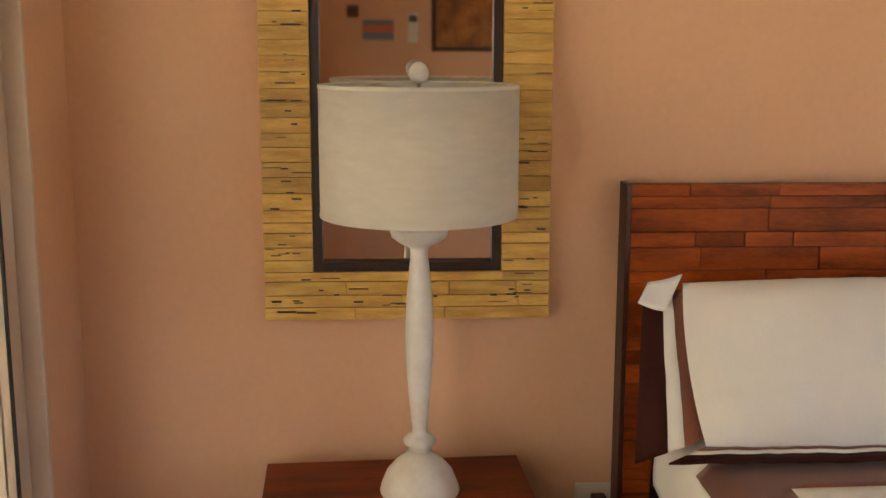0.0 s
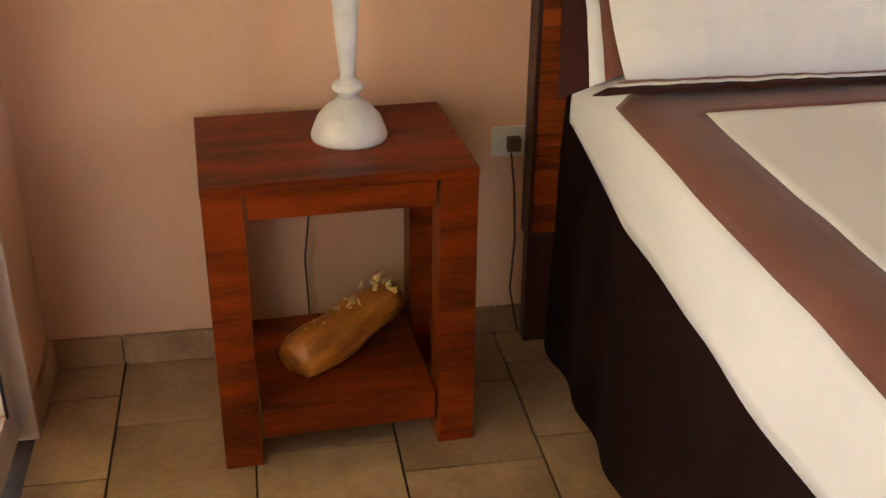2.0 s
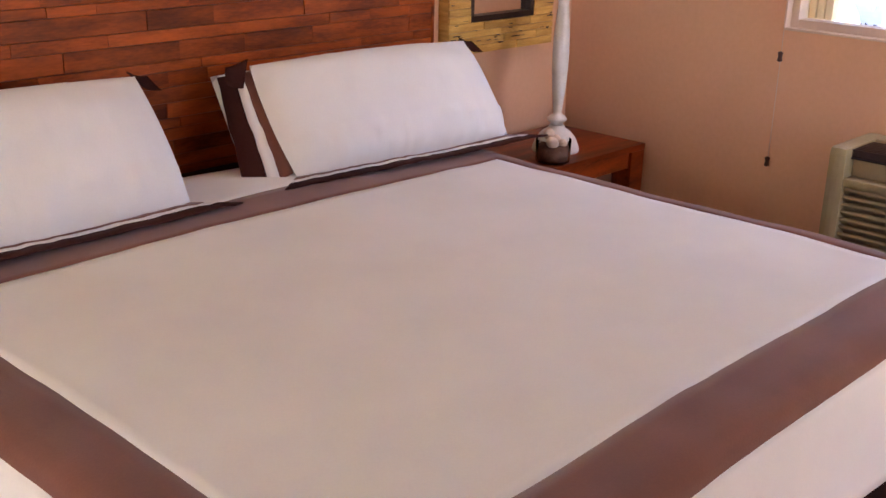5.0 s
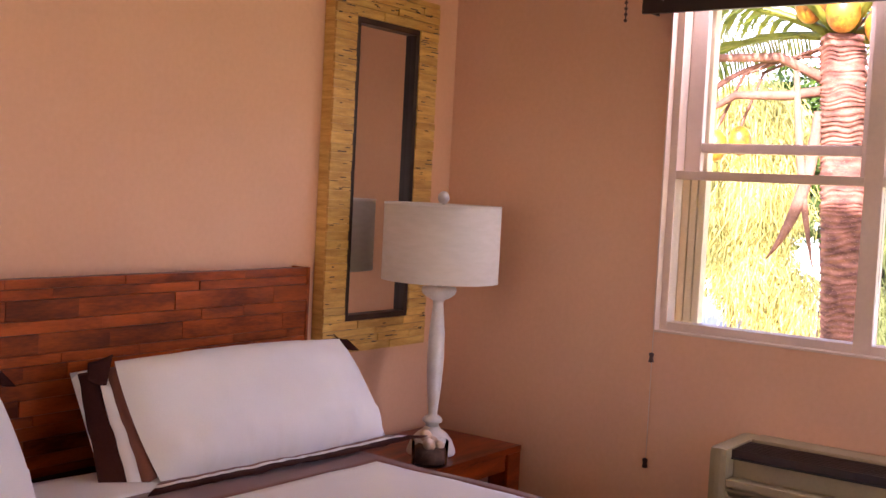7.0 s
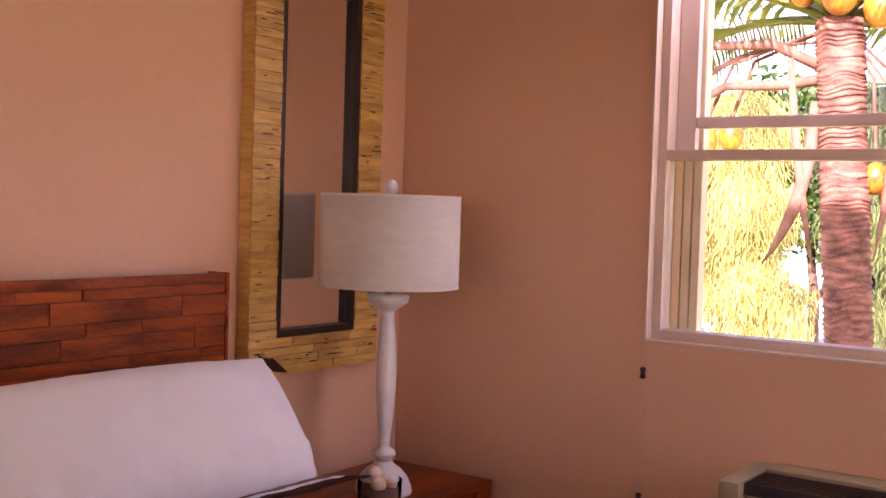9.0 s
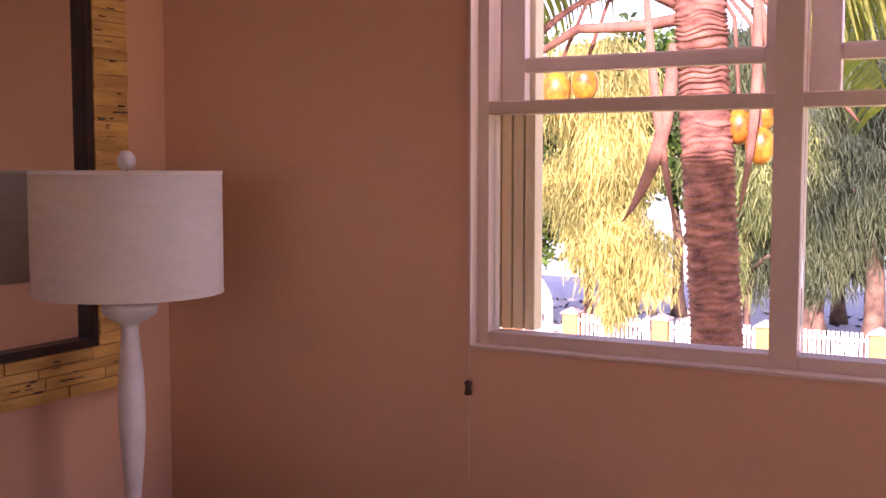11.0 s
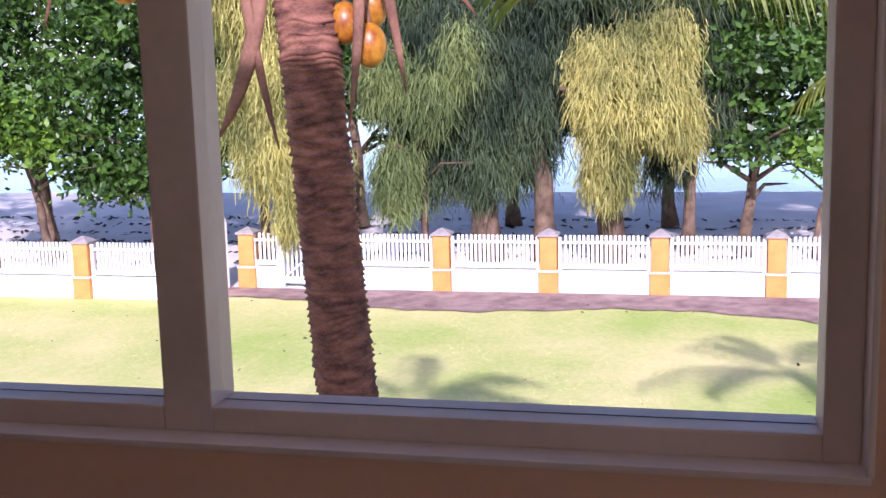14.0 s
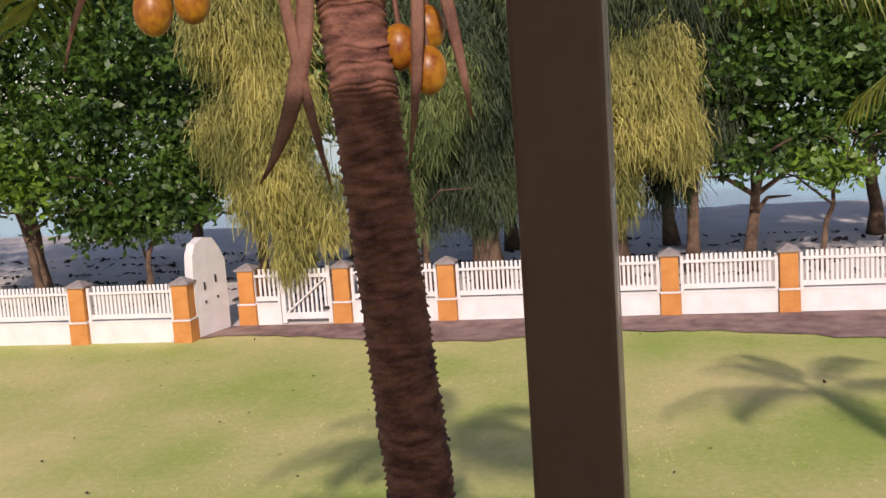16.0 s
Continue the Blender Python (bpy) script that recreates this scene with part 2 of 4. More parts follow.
# ---- room shell ----
XW, XE, YN, YS, H = -0.417, 3.548, 0.0, -3.90, 2.62
TH, THE = 0.20, 0.09
WY0, WY1, WZ0, WZ1 = -0.856, -2.150, 1.089, 2.26      # east window opening
DY0, DY1, DZ = -0.28, -2.60, 2.10                      # west sliding door opening
tagged(part("wall_north", boxm(XW - TH, 0, 0, XE + TH, TH, H), M_WALL), "cream plastered wall behind the bed", "wall", "", "structure")
bm = bmesh.new()
box(bm, XW - TH, YS - TH, 0, 2.10, YS, H), box(bm, 3.40, YS - TH, 0, XE + TH, YS, H), box(bm, 2.10, YS - TH, 2.08, 3.40, YS, H)
structure("wall_south", bm, M_WALL, "cream plastered wall with a framed picture", "wall")
bm = bmesh.new()
box(bm, XE, YS, 0, XE + THE, 0, WZ0), box(bm, XE, YS, WZ1, XE + THE, 0, H)
box(bm, XE, WY0, WZ0, XE + THE, 0, WZ1), box(bm, XE, YS, WZ0, XE + THE, WY1, WZ1)
structure("wall_east", bm, M_WALL, "cream plastered wall around the garden window", "wall")
bm = bmesh.new()
box(bm, XW - TH, YS, 0, XW, DY1, H), box(bm, XW - TH, DY0, 0, XW, 0, H), box(bm, XW - TH, DY1, DZ, XW, DY0, H)
structure("wall_west", bm, M_WALL, "cream plastered wall around the sliding door", "wall")
structure("ceiling", boxm(XW - TH, YS - TH, H, XE + TH, TH, H + 0.15), M_CEIL, "white painted flat ceiling", "ceiling")
# Roof is out of view; its height is set to shade trunk and near lawn.
structure("roof", boxm(XW - TH - 0.4, YS - TH - 0.4, H + 0.151, XE + THE + 0.15, TH + 0.4, 3.55, bevel=0.03), M_CREAM, "unseen plain cream flat roof, its thick edge sized to shade the palm", "roof")
floor = structure("floor", boxm(XW - TH, YS - TH, -0.16, XE + TH, TH, -0.012), M_GROUT, "beige square floor tiles with dark joints", "floor")

# skirting of tile pieces
base = thing("baseboard", "beige ceramic tile skirting along the walls", "skirting", "", "structure")
TILE = 0.308
sk_me = mesh_of("skirting_tile", boxm(0.003, -0.012, 0, TILE - 0.003, -0.001, 0.08, bevel=0.002), M_TILE)
for i in range(14):
    x = -0.244 + TILE * (i - 1)
    if x > XE - TILE:
        break
    if i == 0:
        part("skirting_tile", boxm(XW + 0.013, -0.012, 0, -0.247, -0.001, 0.08, bevel=0.002), M_TILE, base)
    else:
        piece("skirting_tile", sk_me, base, pose(x, 0, 0))
part("skirting_tile", boxm(XW + 0.001, -0.278, 0, XW + 0.012, -0.001, 0.08, bevel=0.002), M_TILE, base)
for i in range(11):
    piece("skirting_tile", sk_me, base, pose(XE, -0.03 - TILE * i, 0, 0, 0, -90))

# Unseen south doorway, added to give the fill lamp an opening.
d2 = thing("added_doorway", "added white framed doorway, unseen, around the south fill lamp", "door", "", "structure")
for bb in ((2.10, YS - 0.06, 0, 2.13, YS + 0.01, 2.08), (3.37, YS - 0.06, 0, 3.40, YS + 0.01, 2.08), (2.13, YS - 0.06, 2.05, 3.37, YS + 0.01, 2.08)):
    part("door_frame", boxm(*bb, bevel=0.003), M_FRAMEW, d2)
# ---- west sliding door ----
d = thing("door_1", "white framed sliding glass door with dark gasket", "door", "", "structure")
for name, b in (("door_frame", (XW - 0.12, DY0 - 0.012, 0, XW + 0.012, DY0 + 0.002, DZ)), ("door_frame", (XW - 0.12, DY1, 0, XW + 0.012, DY1 + 0.07, DZ)), ("door_frame", (XW - 0.12, DY1, DZ - 0.06, XW + 0.012, DY0, DZ))):
    part(name, boxm(*b, bevel=0.004), M_FRAMEW, d)
for k, (a, b_) in enumerate(((-0.295, -1.42), (-1.36, -2.52))):
    xo = XW - 0.045 - 0.045 * k
    lf = part("sliding_leaf", boxm(xo - 0.02, a - 0.075, 0.02, xo + 0.02, a, DZ - 0.06, bevel=0.004), M_FRAMEW, d)
    for bb in ((xo - 0.02, b_, 0.02, xo + 0.02, b_ + 0.075, DZ - 0.06), (xo - 0.02, b_ + 0.075, 0.02, xo + 0.02, a - 0.075, 0.12), (xo - 0.02, b_ + 0.075, DZ - 0.14, xo + 0.02, a - 0.075, DZ - 0.06)):
        part("leaf_rail", boxm(*bb, bevel=0.004), M_FRAMEW, lf)
    part("gasket", boxm(xo + 0.021, a - 0.084, 0.12, xo + 0.026, a - 0.075, DZ - 0.14), M_DARK, lf)
    g = part("pane", boxm(xo - 0.003, b_ + 0.075, 0.12, xo + 0.003, a - 0.075, DZ - 0.14), M_GLASS, lf)
    g.visible_shadow = False
structure("porch_deck", boxm(XW - TH - 2.2, YS - TH, -0.16, XW - TH, TH, -0.03), M_CAP, "grey concrete porch deck outside the door", "porch")
# Slab and screen wall are unseen, added to keep low sun out of the room.
structure("unseen_porch_roof", boxm(XW - TH - 3.6, YS - TH - 2.5, 2.45, XW - TH, TH + 0.5, 2.6), M_CEIL, "unseen white slab over the door, added to block the sun", "porch")
structure("unseen_porch_wall", boxm(XW - TH - 2.3, YS - TH, -0.16, XW - TH - 2.2, TH, 2.0), M_CREAM, "unseen cream screen wall, added to block the sun", "porch")

# ---- east window ----
w = thing("window_1", "white double window with sliding sashes and garden view", "window", "", "structure")
ym0, ym1 = -1.471, -1.524
zr0, zr1 = 1.579, 1.607
X0, X1 = XE + 0.026, XE + 0.085
part("casing", boxm(XE - 0.008, WY1 - 0.004, WZ0 - 0.007, XE + 0.03, WY0 + 0.004, WZ0 + 0.0005, bevel=0.002), M_FRAMEW, w)
for a, b_ in ((WY0 - 0.0005, WY0 + 0.006), (WY1 - 0.006, WY1 + 0.0005)):
    part("casing", boxm(XE - 0.008, a, WZ0, XE + 0.03, b_, WZ1, bevel=0.002), M_FRAMEW, w)
for bb in ((WY1 + 0.0005, -2.116, WZ0, WZ1), (ym1, ym0, WZ0, WZ1), (-0.882, WY0 - 0.0005, WZ0, WZ1)):
    part("window_frame", boxm(X0, bb[0], bb[2], X1, bb[1], bb[3], bevel=0.003), M_FRAMEW, w)
for a, b_ in ((ym0, -0.882), (-2.116, ym1)):
    part("window_frame", boxm(X0, a, WZ0, X1, b_, 1.116, bevel=0.003), M_FRAMEW, w)
    part("window_frame", boxm(X0, a, zr0, X1, b_, zr1, bevel=0.003), M_FRAMEW, w)
    part("window_frame", boxm(X0, a, WZ1 - 0.04, X1, b_, WZ1, bevel=0.003), M_FRAMEW, w)
    sash = part("sash", boxm(X1 + 0.002, a + 0.03, 1.668, X1 + 0.03, b_ - 0.055, 1.700, bevel=0.006), M_FRAMEW, w, "white sash rail catching the light")
    part("sash_stile", boxm(X1 + 0.002, b_ - 0.055, zr1, X1 + 0.03, b_, WZ1 - 0.04, bevel=0.003), M_FRAMEW, sash)
    part("sash_stile", boxm(X1 + 0.002, a, zr1, X1 + 0.03, a + 0.03, WZ1 - 0.04, bevel=0.003), M_FRAMEW, sash)
    for z0, z1 in ((1.116, zr0), (zr1, WZ1 - 0.04)):
        g = part("pane", boxm(XE + 0.054, a, z0, XE + 0.058, b_, z1), M_GLASS, w)
        g.visible_shadow = False
part("window_sill", boxm(X1 + 0.002, WY1, WZ0 - 0.004, XE + THE + 0.03, WY0, WZ0 + 0.006, bevel=0.003), M_CREAM, w)
# folded shutter on the outer jamb
sh = thing("shutter", "cream louvred shutter folded back beside the window", "shutter", "shutters")
for k in range(4):
    part("shutter_slat", boxm(XE + THE + 0.034, -0.862 - 0.028 * k, WZ0 + 0.02, XE + THE + 0.085 - 0.008 * (k % 2), -0.838 - 0.028 * k, WZ1, bevel=0.004), M_CREAM, sh)

# ---- roller blind ----
rb = thing("roller_blind", "dark brown rolled-up blind above the window", "blind")
bm = bmesh.new()
tube(bm, [(XE - 0.055, WY0 + 0.05, 2.165), (XE - 0.055, WY1 - 0.06, 2.165)], 0.042, 20)
part("roll", bm, M_BLACK, rb, "", True)
part("valance", boxm(XE - 0.115, WY1 - 0.07, 2.09, XE - 0.100, WY0 + 0.06, 2.30, bevel=0.004), M_BLACK, rb)
part("valance_end", boxm(XE - 0.1, WY0 + 0.052, 2.10, XE - 0.001, WY0 + 0.06, 2.30), M_BLACK, rb)
part("valance_end", boxm(XE - 0.1, WY1 - 0.07, 2.10, XE - 0.001, WY1 - 0.062, 2.30), M_BLACK, rb)
part("valance_top", boxm(XE - 0.1, WY1 - 0.062, 2.29, XE - 0.001, WY0 + 0.052, 2.30), M_BLACK, rb)
part("bottom_bar", boxm(XE - 0.07, WY1 - 0.03, 2.10, XE - 0.04, WY0 + 0.03, 2.118, bevel=0.003), M_BLACK, rb)

bm = bmesh.new()
tube(bm, [(XE - 0.006, -0.853, 2.1), (XE - 0.006, -0.853, 0.64)], 0.0014, 6)
cd = part("cord", bm, M_FRAMEW, rb, "thin pale cord with brown toggles")
for z in (0.998, 0.651):
    bm = bmesh.new()
    lathe(bm, [(0.003, -0.017), (0.009, -0.014), (0.006, 0), (0.009, 0.012), (0.003, 0.016)], 12, (XE - 0.011, -0.853, z))
    part("toggle", bm, M_WOODD, cd, "", True)
bm = bmesh.new()
yy = WY1 - 0.028
tube(bm, [(XE - 0.008, yy, 2.1), (XE - 0.008, yy, 1.0), (XE - 0.008, yy - 0.002, 0.93)], 0.002, 6)
tube(bm, [(XE - 0.008, yy + 0.008 * math.sin(a), 0.86 + 0.07 * math.cos(a)) for a in [i * math.pi / 10 for i in range(21)]], 0.0022, 6)
part("cord", bm, M_DARK, rb, "dark pull cord with a loop")

# ---- air conditioner under the window ----
ac = thing("air_conditioner", "beige through-wall air conditioner with louvred front", "air conditioner")
AY0, AY1, AX, AZ = -1.175, -2.24, 3.27, 0.81
for ya, yb_ in ((AY0, AY0 - 0.055), (AY1 + 0.2, AY1)):
    part("side_panel", boxm(AX, yb_, 0.36, XE - 0.001, ya, AZ, bevel=0.02), M_AC, ac)
part("back_body", boxm(AX + 0.05, AY1 + 0.2, 0.36, XE - 0.001, AY0 - 0.055, AZ - 0.035, bevel=0.006), M_AC, ac)
part("top_lip", boxm(AX + 0.0, AY1 + 0.2, 0.70, AX + 0.05, AY0 - 0.055, 0.722, bevel=0.004), M_AC, ac)
part("top_rim", boxm(AX + 0.19, AY1 + 0.2, AZ - 0.034, XE - 0.001, AY0 - 0.055, AZ, bevel=0.006), M_AC, ac)
part("grille_bed", boxm(AX + 0.03, AY1 + 0.2, AZ - 0.034, AX + 0.19, AY0 - 0.055, AZ - 0.03), M_DARK, ac)
for k in range(8):
    part("vent_vane", boxm(AX + 0.035 + 0.019 * k, AY1 + 0.2, AZ - 0.029, AX + 0.040 + 0.019 * k, AY0 - 0.055, AZ - 0.006), M_BLACK, ac)
lou = mesh_of("louvre", boxm(-0.012, AY1 + 0.2, -0.004, 0.03, AY0 - 0.055, 0.004, bevel=0.002), M_AC)
for k in range(14):
    piece("louvre", lou, ac, pose(AX + 0.022, 0, 0.39 + 0.0225 * k, 0, 30, 0))

# ---- bed ----
BX0, BX1, BY0, BY1, BT = 0.79, 2.545, -0.09, -1.878, 0.795
bed = thing("bed", "king bed with dark valance and red-brown wood headboard", "bed")
bm = boxm(BX0 + 0.03, BY1 + 0.04, 0.28, BX1 - 0.03, BY0, BT - 0.012, bevel=0.05)
part("mattress", bm, M_DKBROWN, bed, "", True)


def skirt(u, v):
    # hanging valance round the open sides of the bed
    per = [(BX0 + 0.025, BY0 + 0.02), (BX0 + 0.025, BY1 + 0.03), (BX1 - 0.025, BY1 + 0.03), (BX1 - 0.025, BY0 + 0.02)]
    ls = [math.dist(per[i], per[i + 1]) for i in range(3)]
    s = u * sum(ls)
    i = 0
    while i < 2 and s > ls[i]:
        s -= ls[i]
        i += 1
    k = s / ls[i]
    x, y = (per[i][j] * (1 - k) + per[i + 1][j] * k for j in (0, 1))
    nx, ny = ((-1, 0), (0, -1), (1, 0))[i]
    wv = 0.008 * math.sin(u * 140) * (1 - v) + 0.006 * noise.noise((u * 30, v * 2, 0)) + 0.018 * (1 - v)
    return (x + nx * wv, y + ny * wv, 0.006 + v * 0.70)


soft_sheet("valance", skirt, 260, 8, M_DKBROWN, bed, 0.004, "dark brown pleated bed valance reaching the tiles")
hb = part("headboard", boxm(0.74, -0.060, 0.30, 2.733, -0.012, 1.245, bevel=0.004), M_WOODD, bed, "red-brown headboard of many joined wood blocks")
for x in (0.745, 2.65):
    part("leg", boxm(x, -0.055, 0.0, x + 0.08, -0.014, 0.30), M_WOODD, bed)
rng = random.Random(4)
z = 0.32
row = 0
while z < 1.245:
    hgt = min(rng.choice((0.026, 0.032, 0.04, 0.05)), 1.25 - z)
    x = 0.748
    while x < 2.725:
        ln = min(rng.uniform(0.10, 0.42), 2.725 - x)
        if 2.725 - x - ln < 0.06:
            ln = 2.725 - x
        dp = rng.uniform(0.0, 0.005)
        part("wood_block", boxm(x, -0.079 - dp, z, x + ln - 0.0012, -0.0605, z + hgt - 0.0012, bevel=0.0012), M_WOODP, hb)
        x += ln
    z += hgt
part("side_post", boxm(0.737, -0.082, 0.30, 0.7475, -0.012, 1.25, bevel=0.002), M_WOODD, hb)
part("side_post", boxm(2.7255, -0.082, 0.30, 2.736, -0.012, 1.25, bevel=0.002), M_WOODP, hb)

# bedspread: a draped sheet with a brown border
IX0, IX1, IY0, IY1, BW = 0.918, 2.455, -0.605, -1.737, 0.138


def drape(px, py):
    ex = max(BX0 - px, px - BX1, 0.0)
    ey = max(BY1 - py, 0.0)
    dr = math.hypot(ex, ey)
    r = 0.05
    x, y = min(max(px, BX0), BX1), max(py, BY1)
    zc = BT + 0.012 * math.sin(math.pi * (x - BX0) / (BX1 - BX0)) + 0.006 * noise.noise((px * 3.1, py * 3.1, 0)) + 0.004 * abs(noise.noise((px * 2.0 + py * 3.0, py * 1.2 - px, 9))) + 0.002 * noise.noise((px * 11, py * 9, 3))
    edge = min(x - BX0, BX1 - x, y - BY1)
    if edge < r and dr == 0:
        zc -= r - math.sqrt(max(r * r - (r - edge) ** 2, 0))
    if dr:
        dx, dy = (px - x) / dr, (py - y) / dr
        dr *= 1.0 - 0.45 * max(0.0, min(1.0, (py + 0.62) / 0.36))
        out = 0.012 + 0.018 * noise.noise((px * 4, py * 4, 7)) + 0.02 * dr
        x, y, zc = x + dx * out, y + dy * out, BT - r - dr
    return (x, y, zc)


def lines(marks, step):
    out = [marks[0]]
    for a, b in zip(marks, marks[1:]):
        n = max(1, round((b - a) / step))
        out += [a + (b - a) * i / n for i in range(1, n + 1)]
    return out


spread = thing("bedspread", "white cotton bedspread with a wide brown border band", "bedspread")
gx = lines(sorted([BX0 - 0.16, BX0, IX0 - BW + 0.015, IX0, IX1, BX1, IX1 + BW, BX1 + 0.24]), 0.025)
gy = lines([BY1 - 0.22, BY1, IY1 - BW, IY1, IY0, IY0 + BW, -0.24], 0.025)
ox0, ox1, oy0, oy1 = IX0 - BW + 0.015, IX1 + BW, IY1 - BW, IY0 + BW
cover, band = bmesh.new(), bmesh.new()
for bmx, want in ((cover, False), (band, True)):
    vs = {}
    for i in range(len(gx) - 1):
        for j in range(len(gy) - 1):
            cx_, cy_ = (gx[i] + gx[i + 1]) / 2, (gy[j] + gy[j + 1]) / 2
            inb = ox0 < cx_ < ox1 and oy0 < cy_ < oy1 and not (IX0 < cx_ < IX1 and IY1 < cy_ < IY0)
            if inb != want:
                continue
            q = []
            for a, b in ((i, j), (i + 1, j), (i + 1, j + 1), (i, j + 1)):
                if (a, b) not in vs:
                    vs[a, b] = bmx.verts.new(drape(gx[a], gy[b]))
                q.append(vs[a, b])
            bmx.faces.new(q)
for nm, bmx, mm in (("cover", cover, M_COTTON), ("border_band", band, M_BROWN)):
    ob = part(nm, bmx, mm, spread, "" if nm == "cover" else "wide brown border band", True)
    ob.modifiers.new("thickness", "SOLIDIFY").thickness = 0.0012


def sham(w_, h_, m, label, folded_white):
    ob = thing("pillow", label, "pillow", "pillows on the bed", "", m)

    def body(side):
        def fn(u, v):
            a, b = 2 * u - 1, 2 * v - 1
            px, pz = a * w_ / 2 * (1 - 0.045 * (1 - abs(b)) * 0 - 0.03 * b * b * abs(a)), b * h_ / 2 * (1 - 0.05 * a * a * abs(b))
            t = max((1 - abs(a) ** 3.0), 0) ** 0.55 * max((1 - abs(b) ** 2.6), 0) ** 0.6
            ruck = 0.026 * abs(noise.noise((a * 9, b * 1.3, w_ * 5))) * (1 if b < -0.45 else 0.3) + 0.008 * noise.noise((a * 2.2, b * 2.2, 5))
            return (px, -side * (0.075 * t + ruck * min(1, t * 2)), pz + h_ / 2)
        return fn
    soft_sheet("front", body(1), 44, 28, M_COTTON, ob)
    soft_sheet("back", body(-1), 24, 16, M_COTTON, ob)

    def strip(nm, o0, o1, side, mt):
        def fn(u, v):
            o = o0 + (o1 - o0) * v
            wob = 0.003 * math.sin(u * 11 + w_) + 0.007 * noise.noise((u * 6, o * 9, w_))
            s = 2 * u - 1
            if side == "left":
                return (-w_ / 2 - 0.85 * o + 0.012 + 0.25 * o * s, 0.004 + wob + 0.55 * o, h_ / 2 + s * (h_ / 2 - 0.022 + 0.22 * o))
            if side == "right":
                return (w_ / 2 + o - 0.012, 0.02 + wob + 0.7 * o, h_ / 2 + s * (h_ / 2 - 0.03 + 0.8 * o))
            sg = -1 if side == "bottom" else 1
            fold = -0.75 * o if side == "bottom" else 0.5 * o
            return (s * (w_ / 2 - 0.012 + 1.0 * o), 0.004 + wob + fold, h_ / 2 + sg * (h_ / 2 + 0.55 * o - 0.006) + 0.004 * noise.noise((u * 22, 1, w_)))
        soft_sheet(nm, fn, 36, 2, mt, ob, 0.003)
    for side in ("left", "bottom"):
        k = 1.0 if side == "left" else 0.82
        strip("flange_inner", 0.0, 0.030 * k, side, M_BROWN)
        strip("flange_stripe", 0.030 * k, 0.056 * k, side, M_COTTON)
        strip("flange_edge", 0.056 * k, 0.108 * k, side, M_FLANGE)
    # corners of the flange folded over at the top
    for sx, quad, cloth in ((-1, ((0.012, 0.016), (-0.056, 0.004), (-0.084, -0.046), (-0.028, -0.058)), M_COTTON if folded_white else M_FLANGE), (1, ((-0.03, 0.010), (0.022, -0.004), (0.036, -0.050), (0.004, -0.030)), M_FLANGE)):
        def ear(u, v, sx=sx, quad=quad):
            a, b, c, e = (Vector((p[0], 0, p[1])) for p in quad)
            p = a.lerp(b, u).lerp(e.lerp(c, u), v)
            return (sx * w_ / 2 + p.x, -0.004 + 0.012 * math.sin(2.5 * u + v), h_ - 0.008 + p.z)
        soft_sheet("flange_corner", ear, 8, 6, cloth, ob, 0.003)
    return ob


sham(0.78, 0.345, pose(1.195, -0.455, 0.812, -38, 0, 0), "white pillow sham with brown striped flange leaning on the headboard", True)
sham(0.77, 0.335, pose(2.275, -0.455, 0.806, -39, 0, -4), "white pillow sham with brown and white flange beside the nightstand", False)
for x in (1.25, 2.20):
    ob = thing("pillow", "plain white sleeping pillow tucked behind the sham", "pillow", "pillows on the bed", "", pose(x, -0.235, 0.815, -30, 0, 0))

    def fl(side):
        def fn(u, v):
            a, b = 2 * u - 1, 2 * v - 1
            t = max(1 - abs(a) ** 3, 0) ** 0.5 * max(1 - abs(b) ** 2.6, 0) ** 0.5
            return (a * 0.33, -side * 0.065 * t, 0.12 + b * 0.12 + 0.006 * noise.noise((a * 3, b * 3, x)))
        return fn
    soft_sheet("front", fl(1), 24, 14, M_COTTON, ob)
    soft_sheet("back", fl(-1), 24, 14, M_COTTON, ob)


# ---- nightstands ----
def nightstand(x0, label, turn):
    ob = thing("nightstand", label, "nightstand", "nightstands by the bed", "", pose(x0, 0, 0) @ pose(0.54, -0.437, 0) @ pose(0, 0, 0, 0, 0, turn) @ pose(-0.54, 0.437, 0))
    part("tabletop", boxm(0, -0.437, 0.628, 0.54, -0.042, 0.65, bevel=0.003), M_WOOD, ob)
    for a, b in ((0.001, -0.436), (0.461, -0.436), (0.001, -0.122), (0.461, -0.122)):
        part("leg", boxm(a, b, 0.0, a + 0.078, b + 0.078, 0.6275, bevel=0.003), M_WOOD, ob)
    part("apron", boxm(0.0845, -0.429, 0.572, 0.4555, -0.406, 0.6275, bevel=0.002), M_WOOD, ob)
    part("apron", boxm(0.0845, -0.073, 0.572, 0.4555, -0.05, 0.6275, bevel=0.002), M_WOOD, ob)
    for a in (0.01, 0.508):
        part("apron", boxm(a, -0.3525, 0.572, a + 0.022, -0.1265, 0.6275, bevel=0.002), M_WOOD, ob)
        part("side_rail", boxm(a, -0.3525, 0.062, a + 0.022, -0.1265, 0.132, bevel=0.002), M_WOOD, ob)
    part("shelf", boxm(0.0845, -0.405, 0.112, 0.4555, -0.05, 0.134, bevel=0.002), M_WOOD, ob)
    part("shelf_rail", boxm(0.0845, -0.429, 0.062, 0.4555, -0.4055, 0.134, bevel=0.002), M_WOOD, ob)
    return ob


nightstand(0.0, "red-brown wooden nightstand with open shelf beside the bed", 3.0)
nightstand(2.904, "red-brown wooden nightstand in the corner below a mirror", 0)


